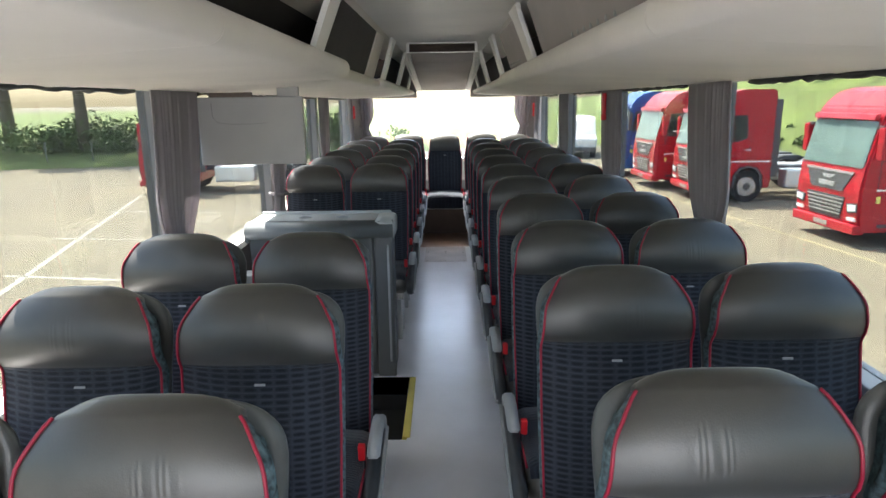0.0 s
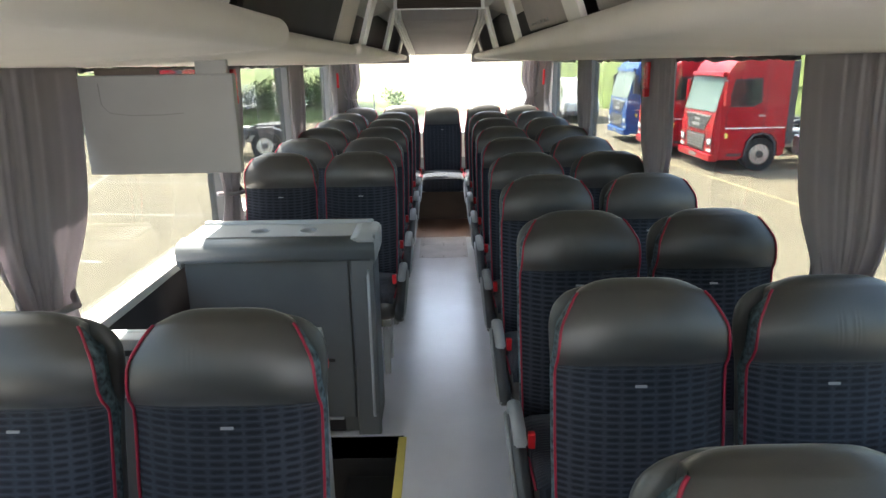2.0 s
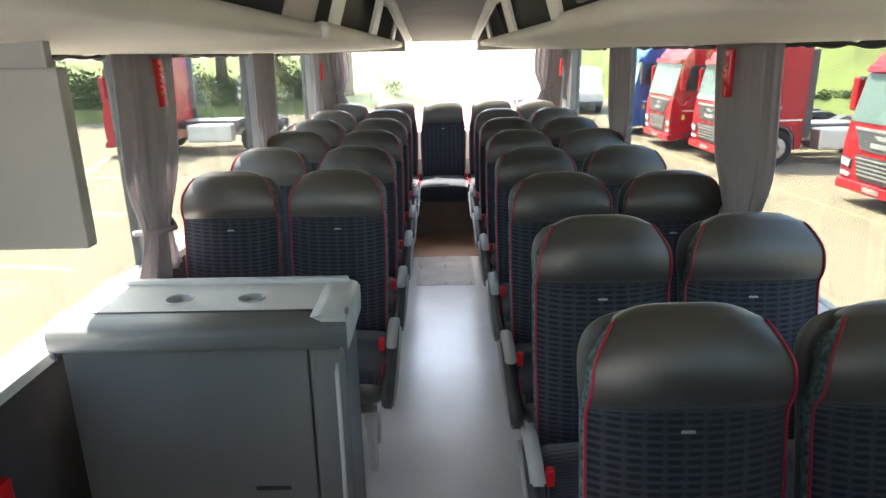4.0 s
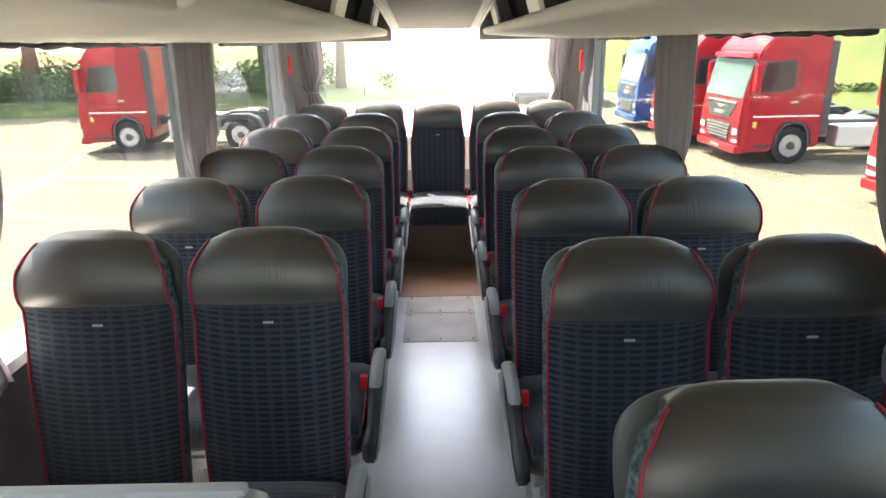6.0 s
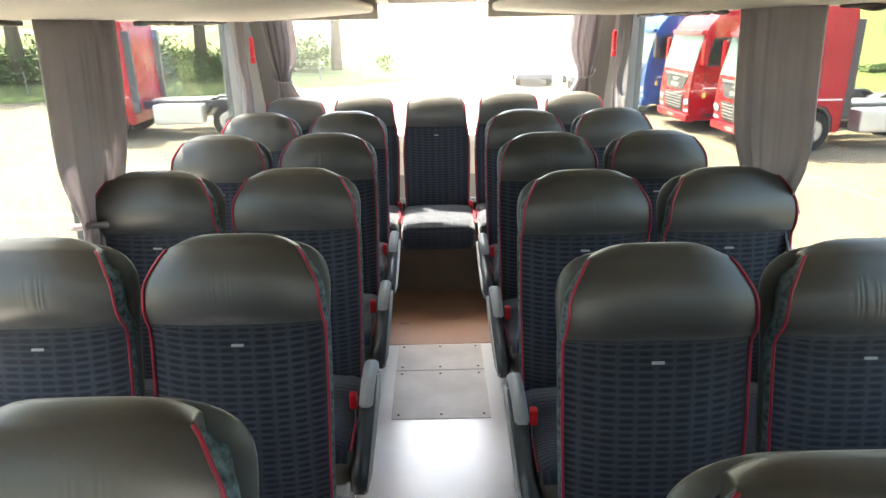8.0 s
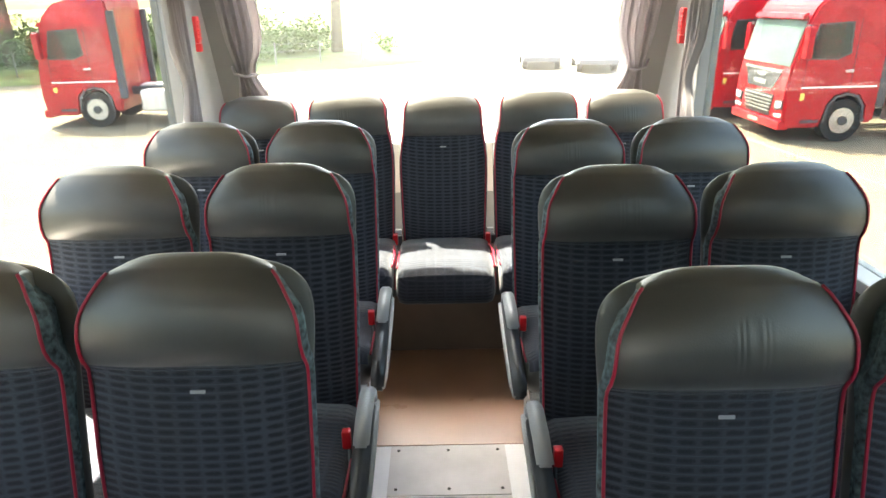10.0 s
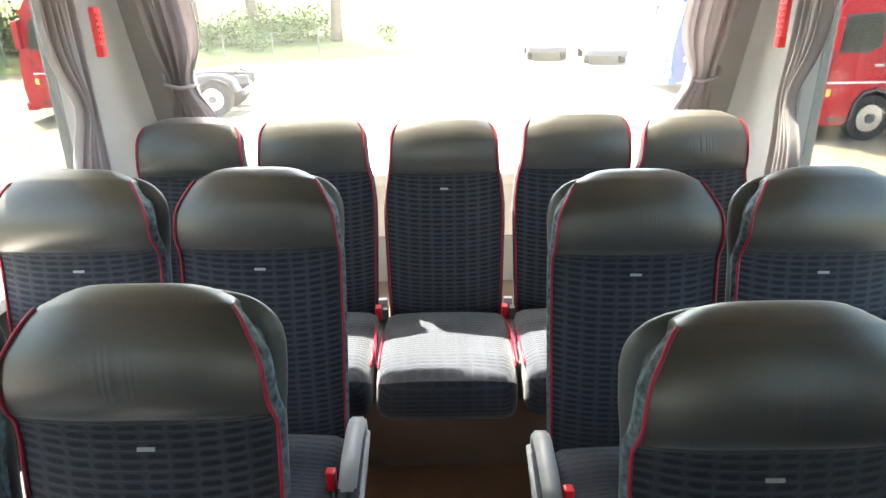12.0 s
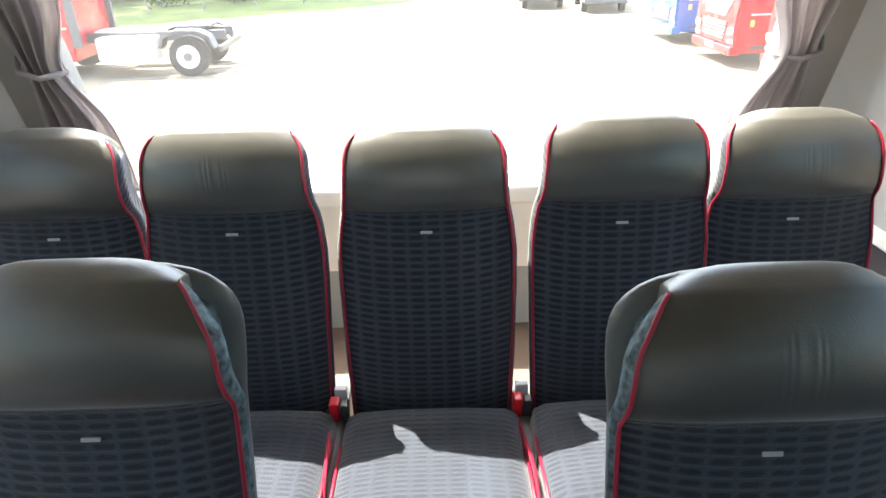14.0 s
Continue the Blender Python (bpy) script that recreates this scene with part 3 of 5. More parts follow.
def back_parts(zs, flat, n=16):
    """The front cushion (leather above, cloth below), its two side gussets and the rear shell with its shoulders."""
    sets = {k: bmesh.new() for k in ("leather", "cloth", "gusset", "shell")}
    us = [math.sin(math.pi / 2 * (2 * i / n - 1)) for i in range(n + 1)]
    rows = [(z, 0.0) for z in zs] + [(zs[-1], r) for r in (0.06, 0.14, 0.25, 0.38, 0.52, 0.68, 0.84, 1.0)]
    grid = [[front_point(z, u, r, flat) for u in us] for z, r in rows]

    def quad(bm, *pts):
        bm.faces.new([bm.verts.new(p) for p in pts])

    def rim(p, row, s):
        """From the piping rearwards: a puffed gusset, or the crown's side wall."""
        z, r = row
        d, fall, high = lerp_table(GUSSET_D, z), 0.018 * smooth01((z - 1.09) / 0.08), smooth01((z - 0.92) / 0.1)
        out = []
        for f, tuck in ((0.0, 0.0), (0.3, 0.0), (0.65, 0.0), (1.0, 0.0), (1.2, 0.018), (1.5, 0.022)):
            soft = Vector((s * (0.009 * math.sin(math.pi * min(f, 1)) + 0.003 - tuck * high), d * f + (0.055 * high if f > 1.3 else 0.0), -fall * f))
            wall = Vector((s * 0.003 * f, 0.004 * f, -0.030 * f))
            out.append(p + soft.lerp(wall, smooth01(r * 9)))
        return out
    for i in range(len(rows) - 1):
        key = "leather" if (rows[i][0] + rows[i + 1][0]) / 2 > LEATHER_Z or rows[i + 1][1] else "cloth"
        for k in range(n):
            quad(sets[key], grid[i][k], grid[i][k + 1], grid[i + 1][k + 1], grid[i + 1][k])
        for e, s in ((0, -1), (n, 1)):
            a, b = rim(grid[i][e], rows[i], s), rim(grid[i + 1][e], rows[i + 1], s)
            for q in range(5):
                quad(sets["leather" if rows[i + 1][1] else "gusset"], a[q], a[q + 1], b[q + 1], b[q])
    # rear shell: a rounded slab with shoulders a little below the crown
    m, rings = 28, []
    szs = [0.40, 0.5, 0.6, 0.7, 0.8, 0.88, 0.95, 1.0, 1.03, 1.06, 1.085, 1.105, 1.12, 1.130, 1.138, 1.145, 1.150, 1.154, 1.157]
    for z in szs:
        w = lerp_table(SHELL_W, z) - (0.045 * smooth01((z - 0.88) / 0.15) if flat else 0.0)
        top = smooth01((z - 1.09) / 0.065)
        d = 0.066 - 0.012 * smooth01((z - 0.9) / 0.1)
        y = back_y(min(z, 0.95)) + 0.20 * max(0.0, min(z, 1.08) - 0.95) + 0.030 + 0.018 * smooth01((z - 0.9) / 0.12) + d / 2
        d *= 1 - 0.55 * top
        ring = []
        for k in range(m):
            c, q = math.cos(2 * math.pi * k / m), math.sin(2 * math.pi * k / m)
            ring.append((w * math.copysign(abs(c) ** 0.42, c), y + d / 2 * math.copysign(abs(q) ** 0.8, q), z - (0.02 * smooth01((z - 0.95) / 0.15) if flat else 0.0)))
        rings.append(ring)
    sh = sets["shell"]
    for a, b in zip(rings, rings[1:]):
        for k in range(m):
            quad(sh, a[k], a[(k + 1) % m], b[(k + 1) % m], b[k])
    for k in range(m // 2):
        quad(sh, rings[-1][k], rings[-1][k + 1], rings[-1][(m - k - 1) % m], rings[-1][(m - k) % m]) if 0 < k < m // 2 - 1 else None
    return sets, grid, len(zs)


def cushion_bm(w, y0, y1, z0, z1, bulge=0.0):
    bm = bmesh.new()
    sec = [(y1, z0), (y0 + 0.05, z0), (y0 + 0.015, z0 + 0.03), (y0, z0 + 0.07), (y0 + 0.008, z1 - 0.03), (y0 + 0.035, z1 - 0.005), (y0 + 0.09, z1), (y0 + 0.22, z1 - 0.012), (y1 - 0.1, z1 - 0.02), (y1, z1 - 0.01)]
    if bulge:
        sec = [(y1, z0), (y0 + 0.02, z0), (y0 + 0.004, z0 + 0.015), (y0, z0 + 0.04), (y0 + 0.006, z1 - 0.065), (y0 + 0.022, z1 - 0.032), (y0 + bulge, z1 - 0.009), (y0 + bulge + 0.08, z1), (y1 - 0.1, z1 - 0.01), (y1, z1 - 0.005)]
    xs = [-w, -w + 0.012, -w + 0.04, -w * 0.4, w * 0.4, w - 0.04, w - 0.012, w]
    sink = [0.03, 0.008, 0.0, -0.006, -0.006, 0.0, 0.008, 0.03]
    yc, zc = (y0 + y1) / 2, (z0 + z1) / 2
    rings = []
    for x, q in zip(xs, sink):
        ring = []
        for y, z in sec:
            ring.append(bm.verts.new((x, y + (q if y < yc else -q) * (1 if q > 0 else 0), z - q if z > zc else z + max(q, 0))))
        rings.append(ring)
    n = len(sec)
    for a, b in zip(rings, rings[1:]):
        for k in range(n):
            bm.faces.new((a[k], a[(k + 1) % n], b[(k + 1) % n], b[k]))
    bm.faces.new(rings[0][::-1])
    bm.faces.new(rings[-1])
    bmesh.ops.recalc_face_normals(bm, faces=bm.faces[:])
    return bm


ZS = [0.40, 0.45, 0.52, 0.6, 0.7, 0.8, 0.88, 0.94, 0.965, 0.978, 0.990, 1.005, 1.03, 1.06, 1.085, 1.105, 1.12, 1.135, 1.148, 1.158, 1.166, 1.172, 1.176]


def make_seat(side, label, bench=False):
    """side: -1 or 1 towards the aisle for an armrest; 0 for none. The origin lies on the floor under the crown."""
    seat = thing("coach_seat", 0, 0, 0, label, "seat", "coach seats")
    sets, grid, straight = back_parts(ZS, bench)
    for bm in sets.values():
        bmesh.ops.remove_doubles(bm, verts=bm.verts[:], dist=1e-5)
        bmesh.ops.recalc_face_normals(bm, faces=bm.faces[:])
    part("headrest", sets["leather"], LEATHER, seat, "black leather headrest cover", True)
    part("backrest", sets["cloth"], CLOTH, seat, "navy woven cloth backrest", True)
    part("side_gusset", sets["gusset"], SEAT_CLOTH if bench else GUSSET, seat, "navy side cloth" if bench else "teal patterned side cloth", True)
    part("back_shell", sets["shell"], RIM_LEATHER, seat, "grey back shell with rounded shoulders", True)
    for k, s in ((0, -1), (-1, 1)):
        line = [row[k] + Vector((s * 0.002, -0.002, 0)) for row in grid[:straight]]
        line = line[:-1] if bench else line
        part("piping", tube_bm(line, 0.0036, 6), RED_PIPE, seat, "red piping", True)
    lip, low, bulge = (-0.63, 0.335, 0.06) if bench else (-0.66, 0.36, 0.0)
    top, front = (cushion_bm(0.222, lip, -0.20, low, 0.50, bulge) for _ in range(2))
    for bm, keep in ((top, False), (front, True)):
        gone = [f for f in bm.faces if (f.calc_center_median().y < lip + 0.06 and f.calc_center_median().z < 0.47) != keep]
        bmesh.ops.delete(bm, geom=gone, context="FACES")
    part("seat_cushion", top, SEAT_CLOTH, seat, "", True)
    part("cushion_front", front, SEAT_CLOTH if bench else LEATHER, seat, "navy cloth cushion front" if bench else "black leather cushion front", True)
    for s in (-1, 1):
        part("cushion_piping", tube_bm([(s * 0.218, lip + 0.05 + bulge * 0.6, 0.483), (s * 0.219, lip + 0.16, 0.486), (s * 0.219, -0.3, 0.478)], 0.004, 6), RED_PIPE, seat, "red piping", True)
    m = Matrix.Translation((0.0, back_y(0.935) - 0.0165, 0.935)) @ Matrix.Rotation(radians(-12), 4, "X")
    part("tag", box_bm(-0.014, 0.014, -0.003, 0.003, -0.003, 0.003, m=m), WHITE_TAG, seat, "small silver woven tag")
    if not bench:
        for y in (-0.58, -0.24):
            part("cross_bar", box_bm(-0.20, 0.20, y - 0.02, y + 0.02, 0.31, 0.36, 0.006), STEEL, seat)
        q = side if side else 1
        part("leg", prism_bm([(-0.60, 0.32), (-0.22, 0.32), (-0.30, 0.0), (-0.34, 0.0), (-0.36, 0.16), (-0.46, 0.16), (-0.50, 0.0), (-0.54, 0.0)], "x", q * 0.16 - 0.015, q * 0.16 + 0.015, 0.004), ARM_GREY, seat, "pale grey seat leg")
    if side:
        # One grey plastic: dark body for its shaded side, pale pieces for lit edges.
        arm = part("armrest", prism_bm([(-0.70, 0.40), (-0.66, 0.365), (-0.55, 0.38), (-0.25, 0.46), (-0.22, 0.50), (-0.25, 0.535), (-0.35, 0.53), (-0.60, 0.475), (-0.69, 0.45)], "x", side * 0.245 - 0.022, side * 0.245 + 0.022, 0.008), ARM_DARK, seat, "dark grey folding armrest", True)
        part("armrest_cap", prism_bm([(-0.44, 0.515), (-0.35, 0.533), (-0.25, 0.538), (-0.222, 0.515), (-0.215, 0.44), (-0.19, 0.44), (-0.185, 0.53), (-0.21, 0.56), (-0.26, 0.57), (-0.36, 0.562), (-0.46, 0.53)], "x", side * 0.245 - 0.020, side * 0.245 + 0.024, 0.007), ARM_GREY, arm, "pale grey armrest cap", True)
        part("armrest_edge", tube_bm([(side * 0.266, -0.20, 0.50), (side * 0.268, -0.30, 0.475), (side * 0.268, -0.45, 0.435), (side * 0.267, -0.62, 0.40), (side * 0.264, -0.69, 0.40)], [0.011, 0.011, 0.010, 0.009, 0.006], 8), ARM_GREY, arm, "pale edge strip", True)
        part("buckle", box_bm(side * 0.205 - 0.012, side * 0.205 + 0.012, -0.42, -0.395, 0.495, 0.55, 0.005), RED_PLASTIC, seat, "red seat belt buckle")
        part("belt", tube_bm([(side * 0.21, -0.40, 0.50), (side * 0.222, -0.48, 0.47), (side * 0.224, -0.62, 0.40)], 0.006, 6), SHELL, seat, "dark belt strap")
    return seat


SEAT_LABEL = "black leather and navy cloth coach seat with red piping"
P, Y0 = 0.74, 8.497
seats = {}


def put_seat(x, y, side, z=0.0, bench=False):
    key = (side, bench)
    if key not in seats:
        seats[key] = make_seat(side, SEAT_LABEL if not bench else "black leather and navy cloth bench seat with red piping", bench)
        seats[key].matrix_basis = pose(x, y, z)
        return seats[key]
    return copy_thing(seats[key], pose(x, y, z))


LEFT_Y = (7.826, 7.107, 6.388, 5.665, 4.952, 2.417, 1.727, 1.06)
for k in range(1, 11):
    z = {10: 0.018, 9: 0.009}.get(k, 0.0)
    put_seat(0.484, Y0 - k * P, -1, z)
    put_seat(0.957, Y0 - k * P, 0, z)
for y in LEFT_Y:
    put_seat(-0.482, y, 1)
    put_seat(-0.957, y, 0)
for x, y, z in ((-0.90, 8.535, 0.002), (-0.455, 8.496, 0.020), (0.005, 8.496, 0.012), (0.47, 8.496, 0.024), (0.90, 8.535, 0.004)):
    put_seat(x, y, 0, z, True)

# rear bench base with a step face
bench = thing("bench_base", 0, 8.5, 0, "brown panelled box under the rear bench", "bench base")
part("front_panel", box_bm(-1.2, 1.2, -0.42, -0.40, 0.0, 0.33, 0.003), BENCH_BROWN, bench)
part("top_panel", box_bm(-1.2, 1.2, -0.40, 0.5, 0.31, 0.33, 0.003), BENCH_BROWN, bench)
part("edge_rail", box_bm(-1.2, 1.2, -0.445, -0.42, 0.312, 0.334, 0.005), ARM_GREY, bench, "pale grey edge rail")
# Added blocks keep sun from slipping between the cushions onto the floor.
for x in (-0.72, -0.245, 0.234, 0.70):
    part("sun_gap_block", box_bm(x - 0.03, x + 0.03, -0.50, -0.05, 0.33, 0.478, 0.012), SHELL, bench, "black filler between the bench cushions")
# shelf under the rear window
setting("trim_rear", join_bm(box_bm(-1.2, 1.2, 8.93, REAR_Y, 0.80, 0.862, 0.01), box_bm(-1.2, 1.2, 8.96, REAR_Y, 0.56, 0.80, 0.004)), LINING_LIGHT, "pale ledge below the rear window")
setting("wall_rear_lower", box_bm(-1.2, 1.2, 8.97, REAR_Y, 0.0, 0.555, 0.004), ARM_GREY, "pale grey panel behind the bench")
for s in (-1, 1):
    bk = thing("belt_anchor", s * 0.232, 8.35, 0.47, "red seat belt buckles on webbing between bench seats", "seat belt", "bench belts")
    part("buckle", box_bm(-0.022, 0.002, -0.05, -0.015, 0.0, 0.06, 0.005), RED_PLASTIC, bk, "red belt buckle")
    part("tongue", box_bm(0.006, 0.026, -0.05, -0.02, 0.0, 0.055, 0.004), SHELL, bk, "black belt buckle")
    part("bracket", box_bm(-0.012, 0.020, -0.01, 0.01, -0.02, 0.075, 0.003), ARM_GREY, bk, "pale plastic bracket")
    part("webbing", tube_bm([(-0.01, -0.04, 0.0), (-0.012, -0.12, 0.03), (-0.006, -0.2, 0.045), (0.0, -0.28, 0.045), (0.002, -0.345, 0.01), (0.002, -0.35, -0.10)], 0.0045, 6), RED_PIPE, bk, "red and black belt webbing")

# ---- side door: stairwell, cabinet, counter, hanging panel ----
for i, (x0, x1, z) in enumerate(((-0.48, -0.20, -0.22), (-0.78, -0.48, -0.46), (-1.22, -0.78, -0.70))):
    setting("stair_%d" % (i + 1), box_bm(x0, x1, 3.02, 3.78, z - 0.30, z, 0.006), STEP_BLACK, "black rubber stair tread")
setting("stairwell_wall_front", box_bm(-1.22, -0.20, 2.98, 3.02, -1.0, -0.003), STEP_BLACK)
setting("stairwell_wall_rear", box_bm(-1.22, -0.20, 3.78, 3.82, -1.0, -0.003), STEP_BLACK)
setting("stair_edge", join_bm(box_bm(-0.222, -0.185, 3.04, 3.76, -0.012, 0.006, 0.003), box_bm(-0.225, -0.205, 3.04, 3.76, -0.21, -0.008, 0.003)), YELLOW, "yellow edge strip along the stair opening")
rail = thing("stair_rail", -0.44, 3.10, -0.22, "short bright handrail post in the stairwell", "handrail")
part("post", tube_bm([(0, 0, 0.0), (0, 0, 0.26), (0, 0.03, 0.30)], 0.012, 10), STEEL, rail, "", True)

cab = thing("door_cabinet", -0.735, 3.97, -0.018, "grey plastic cabinet with two cup holders by the stairwell", "cabinet")


def holed_top(x0, x1, y0, y1, z0, z1, holes, seg=24):
    """A slab with round holes right through it, made of strips round each hole."""
    bm = bmesh.new()
    xs = sorted({x0, x1} | {h[0] - h[2] - 0.006 for h in holes} | {h[0] + h[2] + 0.006 for h in holes})
    ys = sorted({y0, y1} | {h[1] - h[2] - 0.006 for h in holes} | {h[1] + h[2] + 0.006 for h in holes})

    def inside(x, y):
        for h in holes:
            if abs(x - h[0]) < h[2] + 0.005 and abs(y - h[1]) < h[2] + 0.005:
                return True
        return False
    for xa, xb in zip(xs, xs[1:]):
        for ya, yb in zip(ys, ys[1:]):
            if not inside((xa + xb) / 2, (ya + yb) / 2):
                bm.faces.new([bm.verts.new(p) for p in ((xa, ya, z1), (xb, ya, z1), (xb, yb, z1), (xa, yb, z1))])
    for hx, hy, r in holes:
        q = r + 0.006
        ring, outer, low = [], [], []
        for k in range(seg):
            a = 2 * math.pi * k / seg
            c, s_ = math.cos(a), math.sin(a)
            f = q / max(abs(c), abs(s_))
            ring.append(bm.verts.new((hx + r * c, hy + r * s_, z1)))
            outer.append(bm.verts.new((hx + f * c, hy + f * s_, z1)))
            low.append(bm.verts.new((hx + r * 0.9 * c, hy + r * 0.9 * s_, z0)))
        for k in range(seg):
            k2 = (k + 1) % seg
            bm.faces.new((ring[k], outer[k], outer[k2], ring[k2]))
            bm.faces.new((low[k], ring[k], ring[k2], low[k2]))
        bm.faces.new(low)
    bmesh.ops.remove_doubles(bm, verts=bm.verts[:], dist=1e-4)
    bmesh.ops.recalc_face_normals(bm, faces=bm.faces[:])
    return bm


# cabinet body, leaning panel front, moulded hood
# One grey plastic: lit top coloured lighter, shaded front and sides darker.
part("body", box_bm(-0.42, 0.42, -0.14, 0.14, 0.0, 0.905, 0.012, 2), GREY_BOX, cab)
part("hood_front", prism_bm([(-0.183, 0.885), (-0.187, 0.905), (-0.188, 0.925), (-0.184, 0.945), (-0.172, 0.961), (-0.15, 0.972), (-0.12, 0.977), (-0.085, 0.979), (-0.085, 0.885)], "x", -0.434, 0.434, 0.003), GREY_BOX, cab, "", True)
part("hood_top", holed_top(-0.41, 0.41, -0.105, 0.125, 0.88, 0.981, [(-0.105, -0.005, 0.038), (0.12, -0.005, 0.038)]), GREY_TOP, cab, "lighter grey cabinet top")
for x in (-0.105, 0.12):
    part("cup_rim", tube_bm([(x + 0.041 * math.cos(a * math.pi / 12), -0.005 + 0.041 * math.sin(a * math.pi / 12), 0.9815) for a in range(24)], 0.003, 6, True), GREY_TOP, cab, "raised ring round a cup holder", True)
part("hood_side", prism_bm([(-0.185, 0.86), (-0.185, 0.93), (-0.17, 0.955), (-0.145, 0.968), (0.12, 0.972), (0.145, 0.958), (0.15, 0.86)], "x", 0.405, 0.435, 0.01), GREY_BOX, cab)
part("hood_side", prism_bm([(-0.185, 0.86), (-0.185, 0.93), (-0.17, 0.955), (-0.145, 0.968), (0.12, 0.972), (0.145, 0.958), (0.15, 0.86)], "x", -0.435, -0.405, 0.01), GREY_BOX, cab)
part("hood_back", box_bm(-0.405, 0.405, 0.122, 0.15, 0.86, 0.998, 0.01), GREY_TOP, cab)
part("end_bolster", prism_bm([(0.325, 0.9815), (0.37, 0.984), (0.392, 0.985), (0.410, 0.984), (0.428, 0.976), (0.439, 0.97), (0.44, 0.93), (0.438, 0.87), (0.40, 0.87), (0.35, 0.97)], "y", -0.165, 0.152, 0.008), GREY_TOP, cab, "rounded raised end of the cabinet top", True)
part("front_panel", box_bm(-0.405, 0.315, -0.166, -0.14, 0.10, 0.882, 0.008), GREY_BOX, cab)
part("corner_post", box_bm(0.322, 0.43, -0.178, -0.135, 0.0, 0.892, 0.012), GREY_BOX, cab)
part("grab_rail", tube_bm([(0.405, -0.18, 0.84), (0.405, -0.20, 0.82), (0.405, -0.20, 0.14), (0.405, -0.18, 0.12)], 0.007, 8), ARM_GREY, cab, "slim pale grab rail", True)
# Flat black plates; the shade of the recesses is put into their colour.
part("latch_recess_shade", box_bm(0.13, 0.26, -0.17, -0.160, 0.035, 0.095, 0.003), SHADE_BLACK, cab)
part("latch_bar", box_bm(0.13, 0.255, -0.178, -0.166, 0.10, 0.112, 0.002), ARM_GREY, cab, "pale latch bar")
part("slot_shade", box_bm(0.12, 0.23, -0.1685, -0.160, 0.395, 0.41, 0.002), SHADE_BLACK, cab)

ctr = thing("cup_holder_counter", -0.77, 2.83, 0, "pale grey moulded counter with cup holders behind the seats", "counter")
HOLES = [(0.135, 0.148, 0.036), (0.256, 0.148, 0.036), (0.195, 0.062, 0.042), (0.305, 0.062, 0.038), (0.305, -0.045, 0.040), (0.19, -0.05, 0.040)]
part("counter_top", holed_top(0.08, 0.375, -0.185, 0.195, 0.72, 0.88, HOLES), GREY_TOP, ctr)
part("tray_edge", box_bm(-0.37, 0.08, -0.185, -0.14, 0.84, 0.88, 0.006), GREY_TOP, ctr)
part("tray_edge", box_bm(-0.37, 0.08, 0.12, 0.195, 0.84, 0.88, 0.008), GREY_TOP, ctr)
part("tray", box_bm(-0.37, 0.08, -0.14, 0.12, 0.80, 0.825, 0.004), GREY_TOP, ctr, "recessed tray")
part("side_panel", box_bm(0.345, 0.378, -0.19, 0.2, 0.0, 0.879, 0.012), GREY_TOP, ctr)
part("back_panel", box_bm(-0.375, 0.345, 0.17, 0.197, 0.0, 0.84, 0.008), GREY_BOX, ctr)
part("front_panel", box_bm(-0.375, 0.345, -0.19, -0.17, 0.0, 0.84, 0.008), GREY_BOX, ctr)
part("rim", tube_bm([(-0.37, 0.187, 0.868), (0.34, 0.187, 0.868), (0.362, 0.178, 0.868), (0.370, 0.155, 0.868), (0.370, -0.18, 0.868)], 0.017, 8), GREY_TOP, ctr, "rounded raised rim", True)
bm = bmesh.new()
bmesh.ops.create_uvsphere(bm, u_segments=14, v_segments=10, radius=1.0, matrix=Matrix.Translation((0.383, 0.15, 0.775)) @ Matrix.Diagonal((0.014, 0.020, 0.034, 1)))
part("lamp", bm, RED_PLASTIC, ctr, "red oval marker lamp", True)

pan = thing("hanging_panel", -0.89, 3.20, 1.365, "flat grey panel hung under the rack by the door", "panel")
part("sheet", box_bm(-0.258, 0.238, -0.018, 0.018, 0.0, 0.315, 0.006), PANEL_GREY, pan)
part("edge_line", tube_bm([(-0.19, -0.0185, 0.29), (-0.188, -0.0185, 0.225), (-0.165, -0.0185, 0.198), (-0.10, -0.0185, 0.190), (0.0, -0.0185, 0.190), (0.07, -0.0185, 0.195)], 0.0013, 5), PILLAR, pan, "thin dark moulded line")
part("hanger", box_bm(-0.20, 0.0, -0.012, 0.012, 0.31, 0.336, 0.004), VENT_DARK, pan, "bronze hanger strip")
part("hanger", box_bm(0.12, 0.22, -0.012, 0.012, 0.31, 0.360, 0.004), PANEL_GREY, pan)

tagged(part("wall_hammer", box_bm(-1.215, -1.185, 3.52, 3.56, 0.50, 0.62, 0.008), RED_PLASTIC), "red emergency handle on the dark side wall", "emergency handle")


# ---- curtains ----
def curtain_mesh(pts_of, nz, nu, name="curtain"):
    bm = bmesh.new()
    g = [[bm.verts.new(pts_of(i / nz, k / nu)) for k in range(nu + 1)] for i in range(nz + 1)]
    for i in range(nz):
        for k in range(nu):
            bm.faces.new((g[i][k], g[i][k + 1], g[i + 1][k + 1], g[i + 1][k]))
    ob = part(name, bm, CURTAIN, None, "", True)
    md = ob.modifiers.new("thick", "SOLIDIFY")
    md.thickness = 0.004
    return ob


